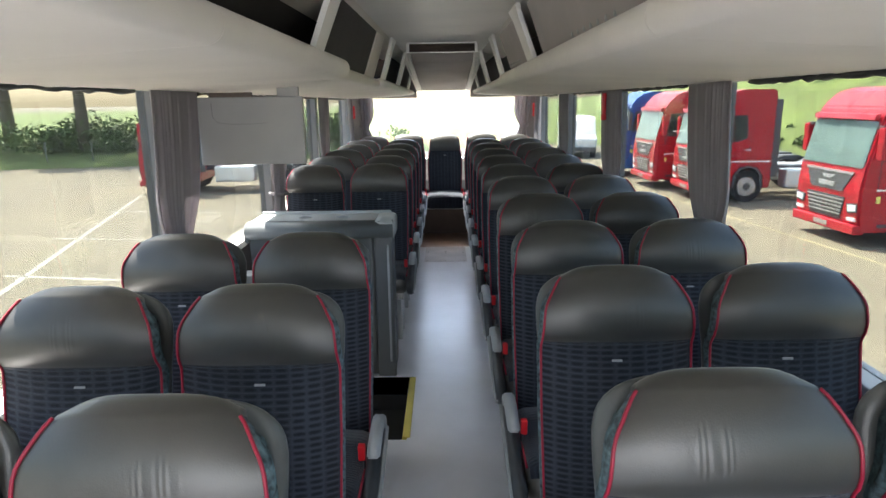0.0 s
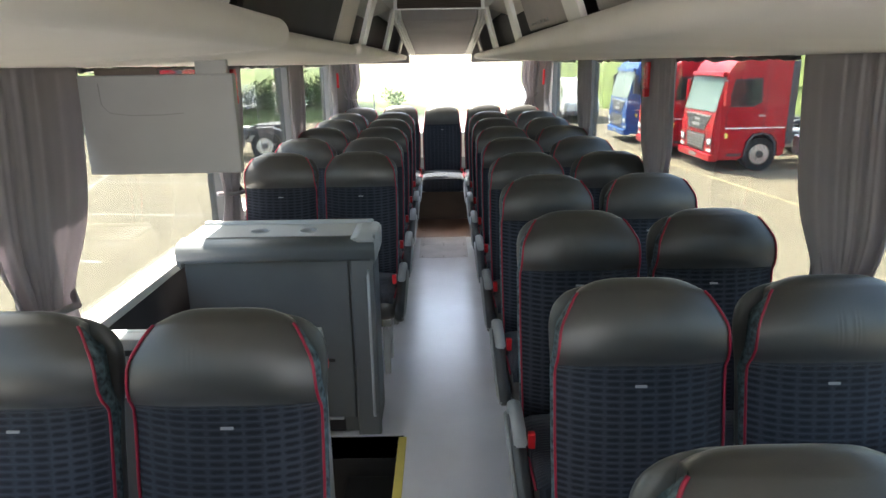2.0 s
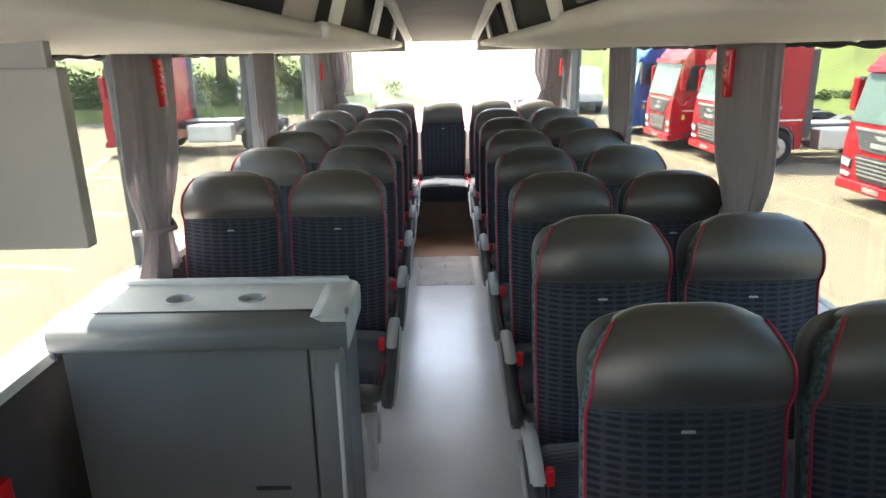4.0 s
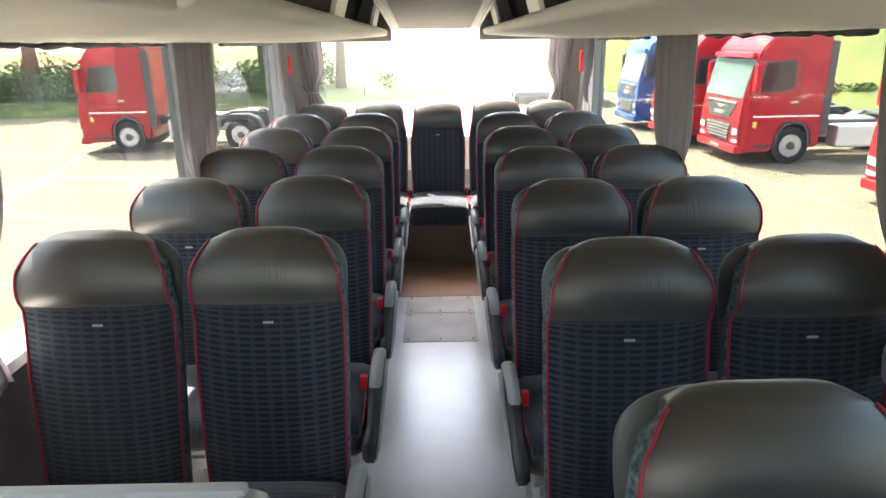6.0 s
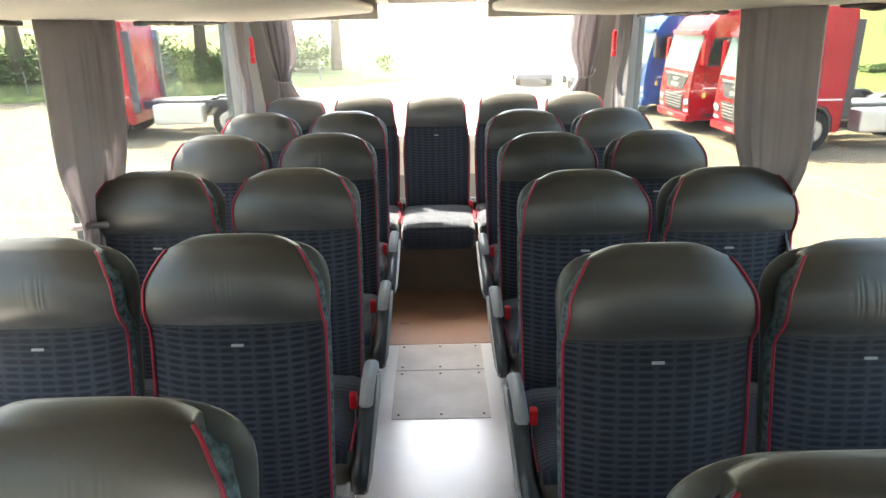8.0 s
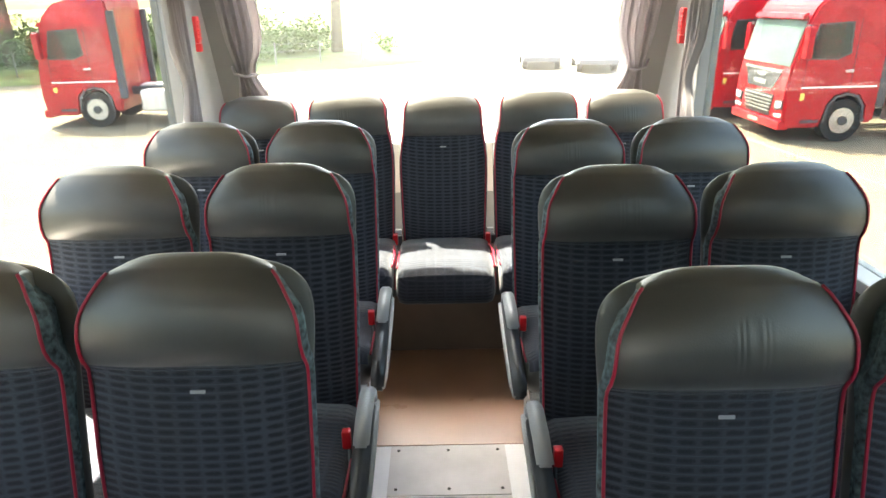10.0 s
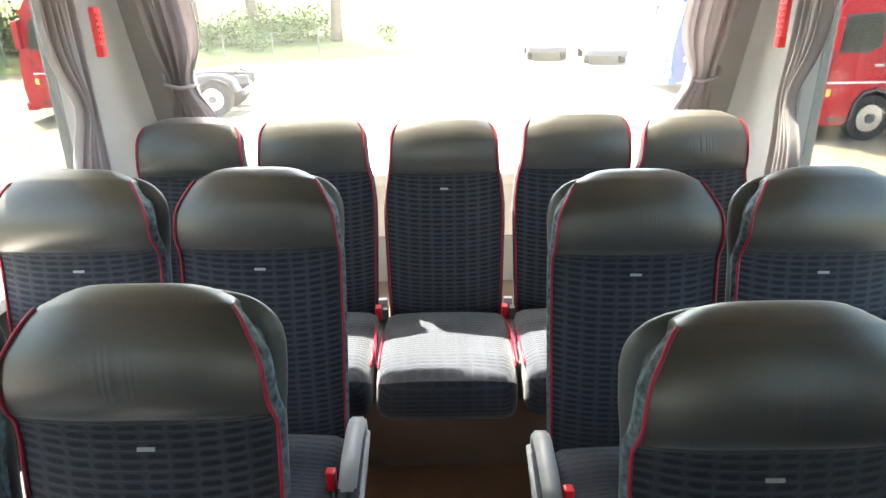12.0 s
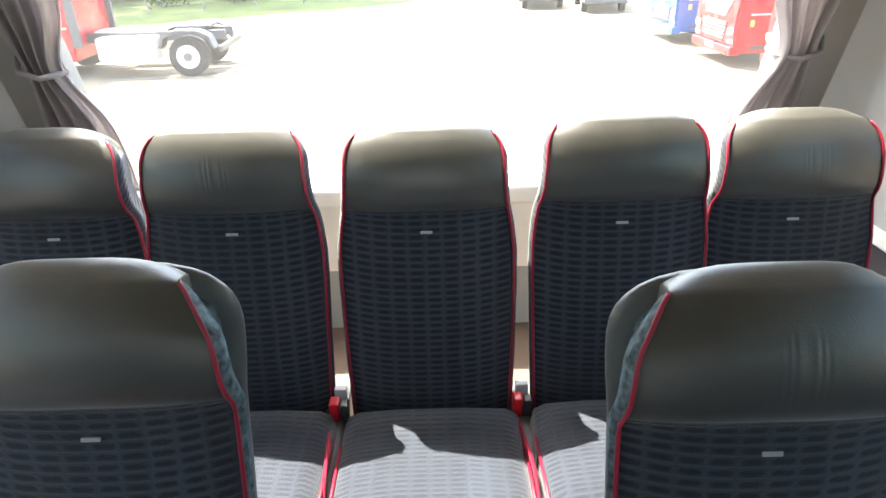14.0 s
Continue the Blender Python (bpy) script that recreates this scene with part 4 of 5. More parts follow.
def side_curtain(s, y0, y1, seed, tie=0.78):
    rnd = random.Random(seed)
    ph = [rnd.uniform(0, 6.28) for _ in range(4)]
    top, low = 1.712 + rack_z((y0 + y1) / 2), 0.83

    def at(v, u):
        z = top - v * (top - low)
        pinch = 1 - 0.44 * math.exp(-((v - tie) / 0.17) ** 2) - 0.05 * v
        mid = (y0 + y1) / 2 - 0.14 * v ** 1.5
        w = u + 0.06 * math.sin(5 * u + ph[2])
        fold = math.sin(w * 2 * math.pi * 4.2 + ph[0] + 0.7 * math.sin(2.2 * v + ph[1])) + 0.45 * math.sin(w * 2 * math.pi * 9.5 + ph[2] + 2 * v)
        depth = 0.020 * (0.12 + 0.88 * (0.5 + 0.5 * math.sin(4.5 * u + ph[3])) ** 1.5) * (0.6 + 0.5 * v)
        return (s * (1.145 + depth * fold), mid + (u - 0.5) * (y1 - y0) * pinch + 0.006 * fold, z)
    ob = curtain_mesh(at, 26, 90)
    return tagged(ob, "grey pleated curtain tied back at the window pillar", "curtain", "window curtains")


for s in (-1, 1):
    for i, (y0, y1) in enumerate(((2.68, 3.19), (4.40, 4.93), (6.17, 6.68)) if s < 0 else ((2.70, 3.18), (4.36, 4.93), (6.18, 6.77))):
        if y0 > 1.5:
            c = side_curtain(s, y0, y1, 10 * i + s)
            tagged(part("tie_back", tube_bm([(s * 1.17, y0 + 0.02, 1.05), (s * 1.11, (y0 + y1) / 2 - 0.14, 1.03), (s * 1.10, (y0 + y1) / 2 - 0.04, 1.02), (s * 1.17, y1 - 0.20, 1.05)], 0.012, 8), CURTAIN, c, "grey tie band", True))


def corner_curtain(s, seed, rear):
    """Slim curtain tied back beside the rear window (rear) or on the last side pillar."""
    rnd = random.Random(seed)
    ph = [rnd.uniform(0, 6.28) for _ in range(3)]
    w0 = 0.20 if rear else 0.18

    def at(v, u):
        z = 1.715 - v * 0.86
        tie = math.exp(-((v - 0.52) / 0.14) ** 2)
        pinch = 1 - 0.55 * tie
        fold = math.sin(u * 2 * math.pi * 4 + ph[0] + 0.8 * math.sin(2.5 * v)) + 0.4 * math.sin(u * 2 * math.pi * 9 + ph[1])
        if rear:
            along = 1.02 - 0.012 * v + (u - 0.5) * w0 * pinch + (0.025 * tie) + 0.03 * max(0, v - 0.55)
            return (s * along, 8.985 - (z - 0.85) * 0.34 + 0.016 * fold, z)
        return (s * (1.155 + 0.016 * fold - 0.02 * v), (8.24 if s < 0 else 8.31) + (u - 0.5) * w0 * pinch + 0.05 * tie, z)
    ob = curtain_mesh(at, 26, 50)
    return tagged(ob, "grey curtain tied back beside the rear window" if rear else "grey curtain on the last side window pillar", "curtain", "window curtains")


for s in (-1, 1):
    c = corner_curtain(s, 3 + s, True)
    tagged(part("tie_back", tube_bm([(s * 0.985, 8.865, 1.26), (s * 1.03, 8.80, 1.255), (s * 1.09, 8.815, 1.27), (s * 1.12, 8.88, 1.30)], 0.008, 8), CURTAIN, c, "grey tie band", True))
    corner_curtain(s, 7 + s, False)

# emergency hammers on the pillars
for s in (-1, 1):
    for y, z, size in ((4.73, 1.575, 1.0), (8.43, 1.485, 0.85)):
        hm = thing("emergency_hammer", s * 1.125, y, z, "red emergency hammer in a holder on the pillar", "hammer", "emergency hammers")
        hm.scale = (size, size, size)
        part("holder", box_bm(-0.012, 0.012, -0.024, 0.024, -0.04, 0.10, 0.008), RED_PLASTIC, hm)
        for i in range(5):
            part("rib", box_bm(-0.017 if s > 0 else 0.010, -0.010 if s > 0 else 0.017, -0.018, 0.018, -0.022 + i * 0.022, -0.011 + i * 0.022, 0.002), RED_PLASTIC, hm)
        part("head", box_bm(-0.016, 0.016, -0.016, 0.016, -0.085, -0.04, 0.006), RED_PLASTIC, hm)

# curtain rails under the racks, with the dark gathered header tape
rnd = random.Random(5)
for s in (-1, 1):
    for y0, y1 in ((1.3, 2.6), (3.25, 4.4), (5.0, 6.15), (6.9, 8.1)):
        pts, radii = [], []
        for i in range(29):
            y = y0 + (y1 - y0) * i / 28
            pts.append((s * 1.165, y, 1.694 + rack_z(y) - rnd.uniform(0.0, 0.006)))
            radii.append(rnd.choice((0.005, 0.006, 0.008, 0.011, 0.013)))
        tagged(part("curtain_rail", tube_bm(pts, radii, 8), SHELL, None, "", True), "dark curtain rail with a gathered tape under the rack", "curtain rail", "curtain rails")

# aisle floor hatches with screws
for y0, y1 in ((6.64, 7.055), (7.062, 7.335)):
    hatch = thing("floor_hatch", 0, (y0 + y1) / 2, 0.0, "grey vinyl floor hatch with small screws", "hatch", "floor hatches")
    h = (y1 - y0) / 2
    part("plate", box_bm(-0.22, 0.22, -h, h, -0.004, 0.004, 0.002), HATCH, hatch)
    for x in (-0.19, 0.0, 0.19):
        for y in (-h + 0.03, h - 0.03):
            part("screw", cyl_bm((x, y, 0.0045), "z", 0.006, 0.003, 10), SHELL, hatch)


# ---- outside ----
def wheel(parent, x, y, r=0.5, w=0.3, face=-1):
    """A wheel at x along the truck; face: side on which the rim shows."""
    t = part("wheel", cyl_bm((x, y, r), "y", r, w, 28), TYRE, parent, "black tyre", False)
    part("rim", cyl_bm((x, y + face * (w / 2 + 0.004), r), "y", r * 0.60, 0.03, 24), RIM, t, "pale rim")
    part("hub", cyl_bm((x, y + face * (w / 2 + 0.03), r), "y", r * 0.22, 0.06, 16), TRUCK_GREY, t, "dark hub")
    return t


def plate_bm(poly, out):
    """A flat piece lying on the sloping nose of a truck. poly: pairs (y, z); out: how far it stands proud."""
    bm = bmesh.new()
    nose = ((0.56, 0.03), (0.6, 0.02), (1.25, 0.0), (1.72, 0.06))
    ring = [[bm.verts.new((lerp_table(nose, z) + d, y, z)) for y, z in poly] for d in (-out, 0.02)]
    n = len(poly)
    for k in range(n):
        bm.faces.new((ring[0][k], ring[0][(k + 1) % n], ring[1][(k + 1) % n], ring[1][k]))
    bm.faces.new(ring[0][::-1])
    bm.faces.new(ring[1])
    bmesh.ops.recalc_face_normals(bm, faces=bm.faces[:])
    return bm


def tractor(x, y, turn, paint, label, full=True):
    """A truck tractor: its nose at local x = 0, its body towards +x, its near flank at y = -1.25."""
    tr = thing("truck", x, y, GROUND, label, "truck", "parked trucks")
    tr.rotation_euler = (0, 0, radians(turn))
    side = [(0.10, 0.35), (0.02, 0.6), (0.0, 1.25), (0.06, 1.72), (0.30, 2.75), (0.42, 3.05), (0.75, 3.38), (1.2, 3.5), (2.2, 3.5), (2.25, 3.3), (2.25, 0.75), (2.22, 0.45), (1.98, 0.45), (1.93, 0.85), (1.75, 1.08), (1.5, 1.15), (1.22, 1.08), (1.04, 0.85), (0.98, 0.40), (0.9, 0.35)]
    part("cab", prism_bm(side, "y", -1.22, 1.22, 0.05), paint, tr)
    part("windscreen", prism_bm([(0.068, 1.76), (0.044, 1.76), (0.276, 2.76), (0.296, 2.76)], "y", -1.13, 1.13, 0.004), TRUCK_GLASS, tr, "dark green windscreen")
    part("sun_visor", prism_bm([(0.18, 2.79), (0.29, 2.80), (0.33, 2.93), (0.22, 2.90)], "y", -1.1, 1.1, 0.01), paint, tr)
    part("grille_panel", plate_bm([(-0.86, 1.60), (0.86, 1.60), (0.60, 1.20), (-0.60, 1.20)], 0.020), TRUCK_GREY, tr, "black upper grille panel")
    part("badge", plate_bm([(-0.30, 1.38), (0.30, 1.38), (0.28, 1.28), (-0.28, 1.28)], 0.032), RIM, tr, "pale badge bar")
    part("badge_wing", plate_bm([(-0.26, 1.53), (0.26, 1.53), (0.10, 1.45), (-0.10, 1.45)], 0.030), RIM, tr, "bright winged badge")
    part("chrome_strip", plate_bm([(-0.90, 1.655), (0.90, 1.655), (0.86, 1.60), (-0.86, 1.60)], 0.034), RIM, tr, "bright strip")
    part("lower_grille", plate_bm([(-0.72, 1.08), (0.72, 1.08), (0.58, 0.56), (-0.58, 0.56)], 0.016), TRUCK_GREY, tr, "black lower grille")
    for i in range(5):
        z, w = 1.03 - i * 0.085, 0.69 - i * 0.023
        part("grille_slat", plate_bm([(-w, z), (w, z), (w - 0.008, z - 0.032), (-w + 0.008, z - 0.032)], 0.038), RIM, tr, "silver slat")
    for q in (-1, 1):
        lamp = part("headlamp", plate_bm([(q * 0.80, 0.96), (q * 1.17, 1.00), (q * 1.17, 0.80), (q * 0.86, 0.74)], 0.022), TRUCK_GREY, tr, "dark headlamp housing")
        part("lens", plate_bm([(q * 0.86, 0.94), (q * 1.14, 0.97), (q * 1.14, 0.83), (q * 0.90, 0.79)], 0.034), LAMP_LENS, lamp, "clear headlamp lens")
        part("fog_lamp", plate_bm([(q * 0.84, 0.66), (q * 1.14, 0.68), (q * 1.14, 0.60), (q * 0.88, 0.58)], 0.026), LAMP_LENS, tr)
        part("corner_seam", plate_bm([(q * 0.93, 1.62), (q * 0.945, 1.62), (q * 0.80, 1.06), (q * 0.785, 1.06)], 0.006), TRUCK_GREY, tr, "dark corner seam")
        part("wheel_arch", prism_bm([(0.99, 0.46), (1.04, 0.86), (1.22, 1.09), (1.5, 1.16), (1.76, 1.09), (1.94, 0.86), (1.99, 0.46), (1.93, 0.46), (1.88, 0.84), (1.72, 1.04), (1.5, 1.10), (1.26, 1.04), (1.10, 0.84), (1.05, 0.46)], "y", min(q * 0.80, q * 1.228), max(q * 0.80, q * 1.228)), TRUCK_GREY, tr, "black wheel arch")
        part("door_seam", prism_bm([(0.36, 1.26), (0.375, 1.26), (0.40, 1.95), (0.385, 1.95)], "y", q * 1.222 - 0.005, q * 1.222 + 0.005), TRUCK_GREY, tr, "dark door seam")
        part("door_seam", box_bm(1.50, 1.515, q * 1.222 - 0.005, q * 1.222 + 0.005, 1.18, 2.80), TRUCK_GREY, tr, "dark door seam")
        part("step", box_bm(0.45, 0.92, q * 1.20 - 0.03, q * 1.20 + 0.03, 0.46, 0.54, 0.01), TRUCK_GREY, tr, "black cab step")
        part("window_trim", prism_bm([(0.37, 1.91), (0.54, 2.70), (1.34, 2.74), (1.40, 2.04), (1.12, 1.91)], "y", q * 1.219 - 0.006, q * 1.219 + 0.006), TRUCK_GREY, tr, "black window surround")
        mir = part("mirror", box_bm(0.18, 0.34, min(q * 1.28, q * 1.48), max(q * 1.28, q * 1.48), 1.95, 2.65, 0.04), paint if full else TRUCK_GREY, tr)
        part("mirror_arm", box_bm(0.22, 0.32, min(q * 1.18, q * 1.36), max(q * 1.18, q * 1.36), 2.60, 2.68, 0.01), TRUCK_GREY, mir)
        part("side_window", prism_bm([(0.40, 1.95), (0.56, 2.66), (1.30, 2.70), (1.36, 2.06), (1.1, 1.95)], "y", q * 1.222 - 0.006, q * 1.222 + 0.006, 0.003), TRUCK_SIDE_GLASS, tr, "dark side window")
        part("door_handle", box_bm(1.32, 1.52, q * 1.235 - 0.012, q * 1.235 + 0.012, 1.62, 1.68, 0.006), RIM, tr)
        part("side_stripe", box_bm(0.35, 2.15, q * 1.224 - 0.004, q * 1.224 + 0.004, 1.27, 1.31), LINING_LIGHT, tr, "pale side stripe")
        part("side_marker", box_bm(0.36, 0.46, q * 1.226 - 0.005, q * 1.226 + 0.005, 1.0, 1.16, 0.01), YELLOW, tr, "amber side marker")
        part("side_fairing", box_bm(2.2, 2.42, min(q * 1.1, q * 1.22), max(q * 1.1, q * 1.22), 0.8, 3.2, 0.03), TRUCK_GREY, tr, "black side fairing")
        wheel(tr, 1.48, q * 1.03, face=q)
        wheel(tr, 5.05, q * 0.98, w=0.42, face=q)
        part("mudguard", prism_bm([(4.35, 0.75), (4.45, 1.02), (4.75, 1.16), (5.35, 1.16), (5.65, 1.02), (5.78, 0.7), (5.72, 0.68), (5.58, 0.98), (5.33, 1.10), (4.77, 1.10), (4.5, 0.98), (4.4, 0.73)], "y", min(q * 0.78, q * 1.22), max(q * 0.78, q * 1.22)), TRUCK_GREY, tr, "black mudguard")
        part("fuel_tank", box_bm(2.75, 4.25, min(q * 0.68, q * 1.2), max(q * 0.68, q * 1.2), 0.42, 1.02, 0.08, 3), TANK, tr, "bright aluminium tank")
        part("chassis_rail", box_bm(1.9, 5.9, q * 0.40 - 0.05, q * 0.40 + 0.05, 0.82, 1.06, 0.01), TRUCK_GREY, tr)
    part("bumper", box_bm(-0.06, 0.22, -1.2, 1.2, 0.30, 0.52, 0.05, 3), paint, tr)
    part("plate", box_bm(-0.068, -0.058, -0.26, 0.26, 0.36, 0.46, 0.002), LINE_WHITE, tr, "blank number plate")
    part("catwalk", box_bm(2.45, 4.3, -0.36, 0.36, 1.06, 1.10, 0.01), TANK, tr)
    part("coupling_plate", box_bm(4.55, 5.5, -0.45, 0.45, 1.10, 1.20, 0.04), TRUCK_GREY, tr, "black coupling plate")
    part("rear_beam", box_bm(5.85, 5.95, -1.15, 1.15, 0.6, 0.75, 0.02), TRUCK_GREY, tr)
    return tr


tractor(8.95, 15.4, 2, TRUCK_RED, "red tractor truck with black grille, nose to the coach")
tractor(8.0, 21.9, 2, TRUCK_RED, "red tractor truck with a pale side stripe, parked in a row")
tractor(7.5, 25.1, 2, TRUCK_RED, "red tractor truck parked tightly beside another")
tractor(7.35, 29.0, 2, TRUCK_BLUE, "blue tractor truck at the end of the row", False)
tractor(-11.45, 25.7, 2, TRUCK_RED, "red tractor truck parked alone with a bare chassis")


def van(x, y, turn, label, low=False):
    v = thing("pickup" if low else "van", x, y, GROUND, label, "vehicle")
    v.rotation_euler = (0, 0, radians(turn))
    if low:
        prof = [(-2.3, 0.4), (-2.35, 0.95), (-1.3, 1.08), (-0.6, 1.65), (0.9, 1.68), (1.5, 1.1), (2.3, 1.05), (2.3, 0.4)]
    else:
        prof = [(-2.4, 0.4), (-2.45, 1.05), (-1.9, 1.25), (-1.25, 2.1), (-0.9, 2.2), (2.4, 2.2), (2.45, 0.4)]
    part("body", prism_bm(prof, "y", -0.92, 0.92, 0.06), TRUCK_WHITE if not low else ARM_GREY, v)
    part("windscreen", prism_bm([(-1.86, 1.30), (-1.88, 1.28), (-1.27, 2.02), (-1.25, 2.0)] if not low else [(-1.25, 1.14), (-1.27, 1.12), (-0.66, 1.60), (-0.64, 1.58)], "y", -0.78, 0.78), TRUCK_GLASS, v, "dark windscreen")
    for q in (-1, 1):
        part("side_window", box_bm(-1.1 if not low else -0.45, -0.1 if not low else 0.85, q * 0.93 - 0.006, q * 0.93 + 0.006, 1.3 if not low else 1.15, 1.85 if not low else 1.55, 0.003), TRUCK_GLASS, v)
        for wx in (-1.5, 1.5):
            wheel(v, wx, q * 0.80, 0.34, 0.24, q)
    part("rear_window", box_bm(2.44, 2.46, -0.7, 0.7, 1.3, 1.9, 0.003) if not low else box_bm(1.0, 1.02, -0.6, 0.6, 1.2, 1.5), TRUCK_GLASS, v)
    part("bumper", box_bm(-2.5, -2.35, -0.9, 0.9, 0.4, 0.62, 0.03), TRUCK_GREY, v)
    return v


van(7.6, 38.6, 84, "white van parked far across the yard")
van(5.2, 40.5, 86, "grey pickup parked far across the yard", True)

# painted lines on the yard
for i, (x0, y0, x1, y1, w, m) in enumerate(((8.9, 12.0, 6.9, 26.0, 0.14, LINE), (-7.6, 9.0, -11.4, 24.5, 0.14, LINE_WHITE), (-6.2, 12.4, -9.0, 12.9, 0.12, LINE_WHITE), (-5.6, 16.0, -10.2, 16.6, 0.12, LINE_WHITE), (-5.2, 20.0, -10.8, 20.8, 0.12, LINE_WHITE))):
    d = Vector((x1 - x0, y1 - y0, 0))
    n = Vector((-d.y, d.x, 0)).normalized() * w / 2
    bm = bmesh.new()
    a, b = Vector((x0, y0, GROUND + 0.004)), Vector((x1, y1, GROUND + 0.004))
    bm.faces.new([bm.verts.new(p) for p in (a - n, b - n, b + n, a + n)])
    setting("road_line_%d" % (i + 1), bm, m, "worn painted line on the yard")

# grass verge that rises round the yard
EDGE = [(-90, 20), (-45, 32), (-21, 35), (-12, 36.5), (-4, 41), (3, 46.5), (9, 48), (13, 42), (15.5, 32), (18, 25), (24, 16), (40, 5), (80, -10)]
STEEP = [0.5, 0.5, 0.5, 0.5, 0.5, 0.6, 0.9, 1.6, 2.6, 3.0, 3.0, 3.0, 3.0]
bm = bmesh.new()
fine_edge, fine_steep = [], []
for i in range(len(EDGE) - 1):
    for k in range(8):
        f = k / 8
        fine_edge.append(Vector(EDGE[i]).lerp(Vector(EDGE[i + 1]), f))
        fine_steep.append(STEEP[i] * (1 - f) + STEEP[i + 1] * f)
rows = []
for e, st in zip(fine_edge, fine_steep):
    out = (e - Vector((0, 5))).normalized()
    row = []
    for d, h in ((0, 0.01), (0.15, 0.12), (1.5, 0.25), (4, 0.7), (8, 1.4), (14, 2.1), (30, 2.6), (120, 3.0)):
        p = e + out * d
        z = GROUND + h * st * (1 if d > 1 else 1) + 0.10 * noise.noise((p.x * 0.5, p.y * 0.5, 0)) * min(1, d)
        row.append(bm.verts.new((p.x, p.y, z)))
    rows.append(row)
for a, b in zip(rows, rows[1:]):
    for k in range(len(a) - 1):
        bm.faces.new((a[k], b[k], b[k + 1], a[k + 1]))
bmesh.ops.recalc_face_normals(bm, faces=bm.faces[:])
setting("grass_verge", bm, GRASS, "sunlit grass verge rising round the yard", True)


def verge_z(x, y):
    p = Vector((x, y))
    e = min(range(len(fine_edge)), key=lambda i: (fine_edge[i] - p).length)
    d = (fine_edge[e] - p).length
    return GROUND + fine_steep[e] * float(np.interp(d, (0, 0.15, 1.5, 4, 8, 14, 30), (0, 0.12, 0.25, 0.7, 1.4, 2.1, 2.6)))


def leaf_cloud(rnd, centres, count, size):
    """Many small folded leaves scattered through round clumps."""
    verts, faces = [], []
    for _ in range(count):
        c, r = rnd.choice(centres)
        v = Vector((rnd.gauss(0, 1), rnd.gauss(0, 1), rnd.gauss(0, 1))).normalized() * r * rnd.uniform(0.45, 1.05)
        p = Vector(c) + v
        a = Vector((rnd.uniform(-1, 1), rnd.uniform(-1, 1), rnd.uniform(-0.6, 0.6))).normalized()
        b = a.cross(Vector((rnd.uniform(-1, 1), rnd.uniform(-1, 1), rnd.uniform(-1, 1)))).normalized()
        s = size * rnd.uniform(0.6, 1.4)
        n = len(verts)
        verts += [tuple(p - a * s), tuple(p + b * s * 0.5), tuple(p + a * s), tuple(p - b * s * 0.5)]
        faces.append((n, n + 1, n + 2, n + 3))
    me = bpy.data.meshes.new("crown")
    me.from_pydata(verts, [], faces)
    me.materials.append(LEAF)
    return me


def tree(x, y, h, seed, label):
    rnd = random.Random(seed)
    z = verge_z(x, y)
    t = thing("tree", x, y, z - 0.1, label, "tree", "trees round the yard")
    top = Vector((rnd.uniform(-0.3, 0.3), rnd.uniform(-0.3, 0.3), h * 0.62))
    limbs = [tube_bm([(0, 0, 0), (top.x * 0.3, top.y * 0.3, h * 0.3), tuple(top)], [0.036 * h, 0.027 * h, 0.012 * h], 8)]
    centres = []
    for i in range(9):
        a = 2 * math.pi * i / 9 + rnd.uniform(-0.3, 0.3)
        f = rnd.uniform(0.72, 1.0)
        start = Vector((top.x * f, top.y * f, top.z * f))
        end = start + Vector((math.cos(a), math.sin(a), rnd.uniform(0.3, 0.9))) * h * rnd.uniform(0.16, 0.28)
        limbs.append(tube_bm([tuple(start), tuple((start + end) / 2 + Vector((0, 0, 0.05 * h))), tuple(end)], [0.016 * h, 0.011 * h, 0.005 * h], 6))
        centres.append((tuple(end), h * rnd.uniform(0.10, 0.17)))
    centres += [((top.x, top.y, h * 0.8), h * 0.17), ((top.x + 0.05 * h, top.y, h * 0.9), h * 0.12)]
    part("trunk", join_bm(*limbs), BARK, t, "grey brown trunk and limbs", True)
    ob = new("crown", leaf_cloud(rnd, centres, 2600, 0.022 * h))
    ob.parent = t
    ob["label"] = "green leafy crown"


for i, (x, y, h) in enumerate(((-22, 40.5, 11.5), (-27.5, 42, 12), (-17.5, 41, 12), (-33, 40, 11), (-13.5, 44, 11), (-10.6, 45.5, 11), (-6.0, 46, 11), (22, 40, 8), (27, 36, 9), (33, 30, 9), (29, 46, 9), (-39, 44, 9))):
    tree(x, y, h, 50 + i, "broad green tree on the grass verge")


def bush(x, y, r, seed):
    rnd = random.Random(seed)
    centres = [((rnd.uniform(-r, r) * 0.7, rnd.uniform(-r, r) * 0.7, r * rnd.uniform(0.35, 0.7)), r * rnd.uniform(0.4, 0.6)) for _ in range(6)]
    ob = new("bush", leaf_cloud(rnd, centres, 420, 0.09))
    ob.location = (x, y, verge_z(x, y) - 0.05)
    return tagged(ob, "low green bush on the grass bank", "bush", "bushes on the bank")


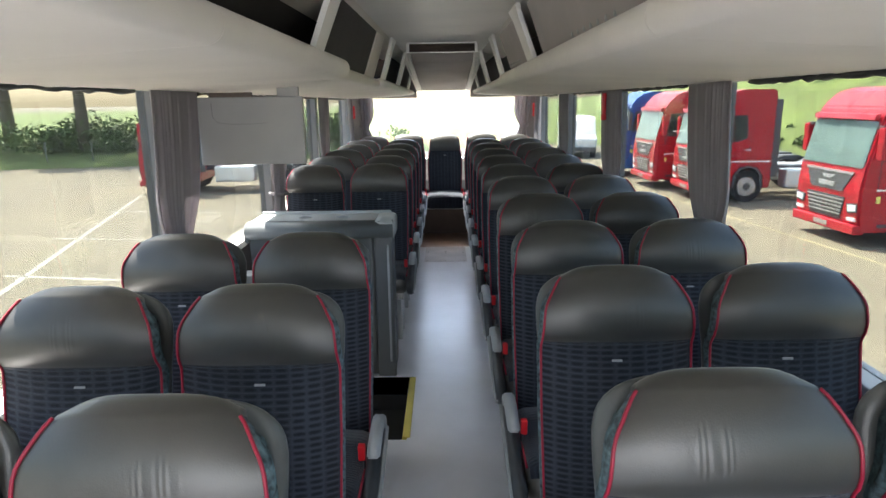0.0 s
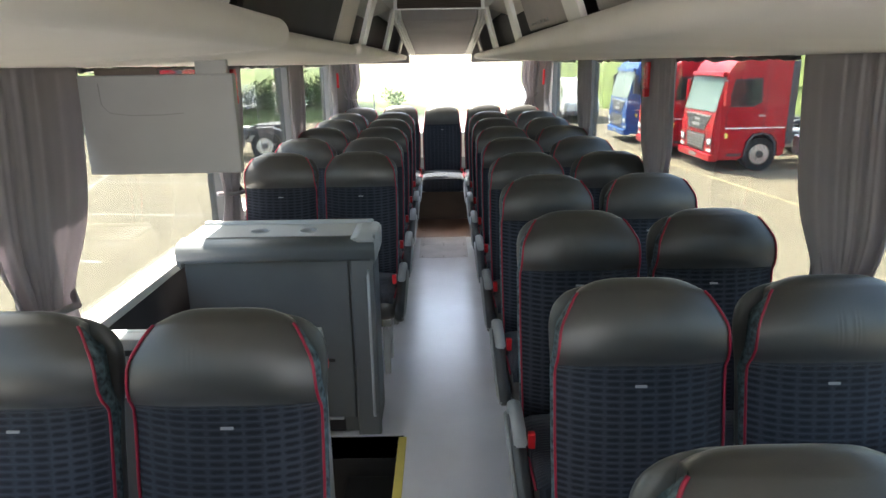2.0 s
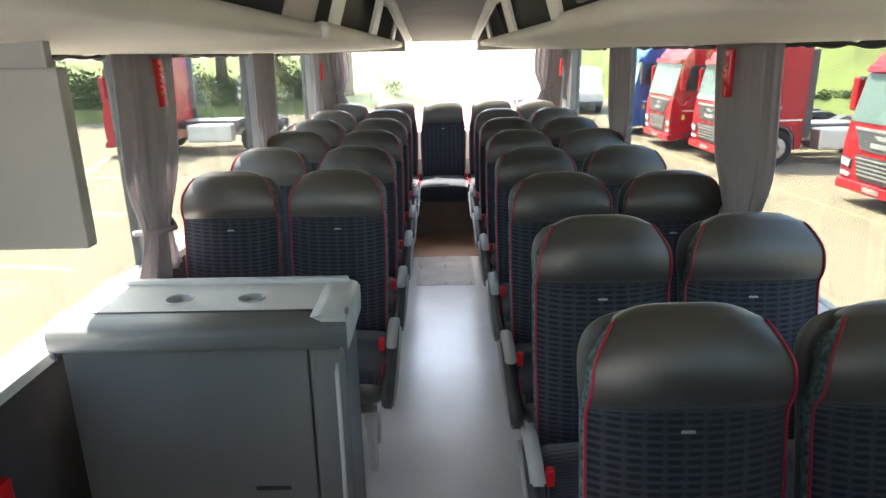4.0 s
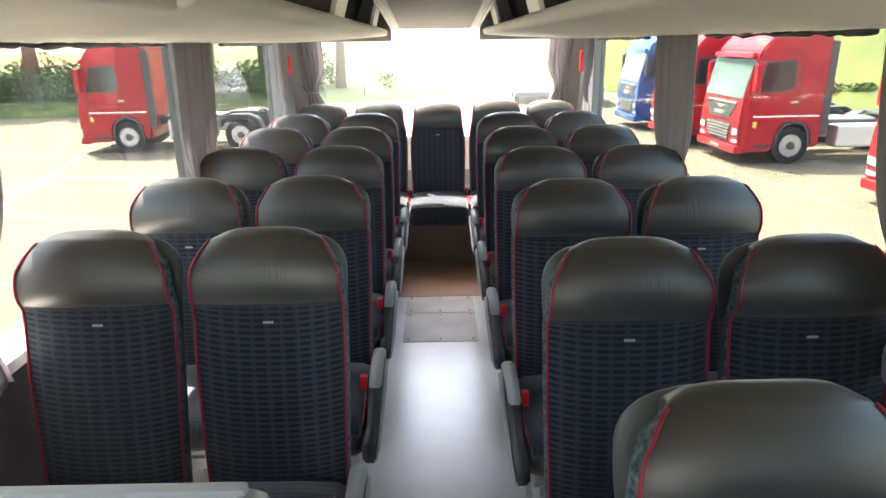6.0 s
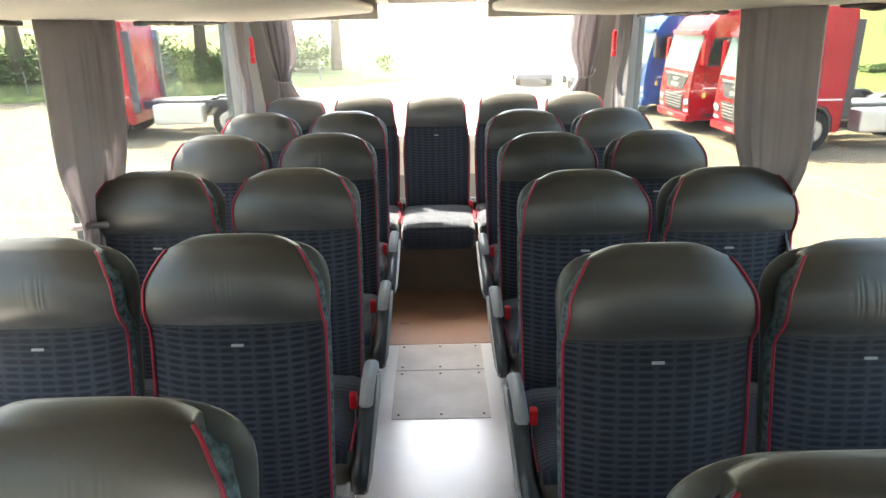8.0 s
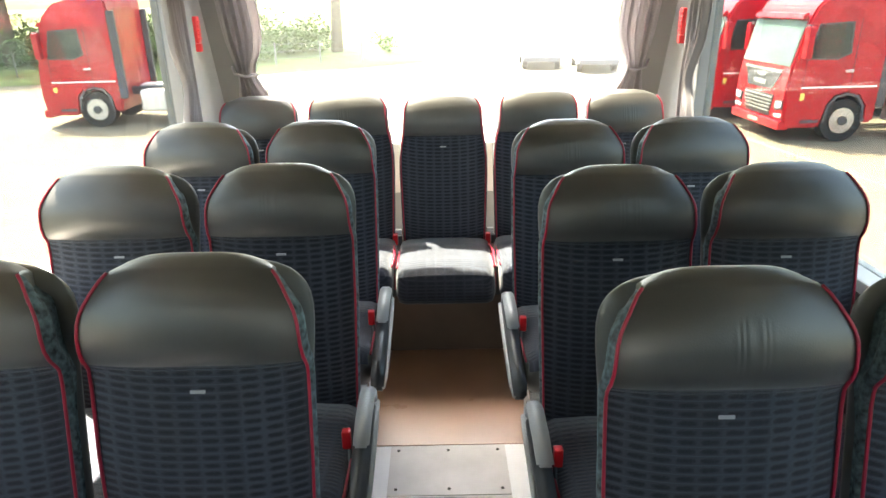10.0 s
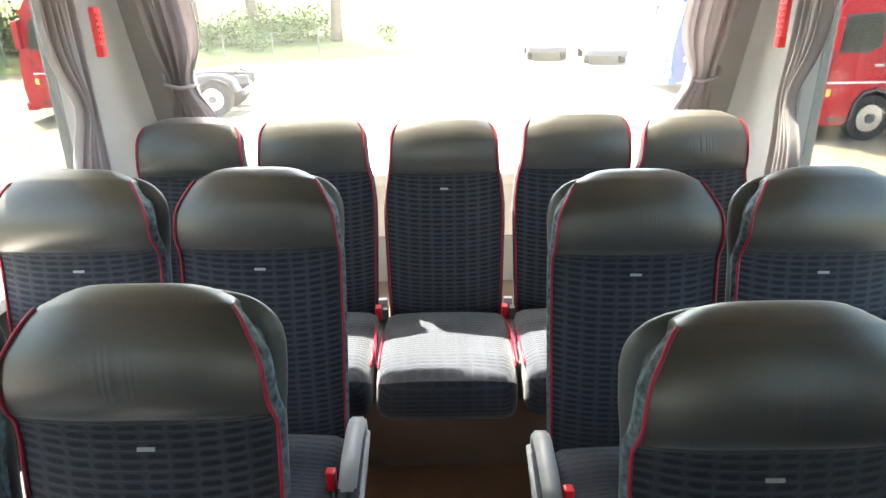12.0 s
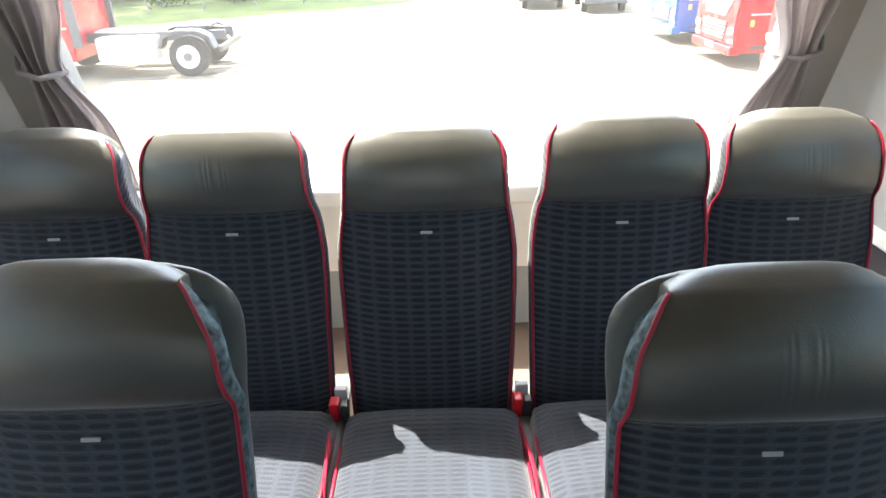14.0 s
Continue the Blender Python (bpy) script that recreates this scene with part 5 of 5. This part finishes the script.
rnd = random.Random(77)
for row, d in enumerate((2.4, 4.0, 5.6, 7.2, 8.8)):
    for i in range(15):
        f = 7.1 + (i + 0.5 * (row % 2)) * 0.165
        e = Vector(EDGE[int(f)]).lerp(Vector(EDGE[int(f) + 1]), f % 1)
        o = (e - Vector((0, 5))).normalized()
        p = e + o * (d + rnd.uniform(-0.15, 0.15))
        bush(p.x, p.y, rnd.uniform(0.38, 0.55), 200 + row * 20 + i)
for i in range(26):
    f = rnd.uniform(0.8, 4.2)
    e = Vector(EDGE[int(f)]).lerp(Vector(EDGE[int(f) + 1]), f % 1)
    o = (e - Vector((0, 5))).normalized()
    p = e + o * rnd.uniform(3.5, 7.0)
    bush(p.x, p.y, rnd.uniform(0.7, 1.3), 300 + i)

# a thick hedge behind the fence
hedge_rnd = random.Random(91)
clumps = []
for i in range(150):
    f = 0.6 + 3.2 * i / 150
    e = Vector(EDGE[int(f)]).lerp(Vector(EDGE[int(f) + 1]), f % 1)
    p = e + (e - Vector((0, 5))).normalized() * hedge_rnd.uniform(5.2, 8.5)
    r = hedge_rnd.uniform(0.6, 1.25)
    clumps.append(((p.x, p.y, verge_z(p.x, p.y) + r * hedge_rnd.uniform(0.4, 1.1)), r))
hedge = new("hedge", leaf_cloud(hedge_rnd, clumps, 26000, 0.13))
tagged(hedge, "thick uneven green hedge behind the wire fence", "hedge", kind="stuff")

# wire fence along the verge
fence = thing("fence", 0, 0, 0, "low wire fence with thin posts along the verge", "fence")
line = [Vector(EDGE[1]).lerp(Vector(EDGE[2]), k / 8) for k in range(8)] + [Vector(EDGE[2]).lerp(Vector(EDGE[3]), k / 4) for k in range(4)] + [Vector(EDGE[3]).lerp(Vector(EDGE[4]), k / 4) for k in range(5)]
line = [p + (p - Vector((0, 5))).normalized() * 2.2 for p in line]
for p in line:
    z = verge_z(p.x, p.y)
    part("post", tube_bm([(p.x, p.y, z - 0.1), (p.x, p.y, z + 1.15)], 0.04, 6), WOOD_POST, fence)
for hh in (0.35, 0.7, 1.05):
    part("wire", tube_bm([(p.x, p.y, verge_z(p.x, p.y) + hh) for p in line], 0.008, 5), WOOD_POST, fence)
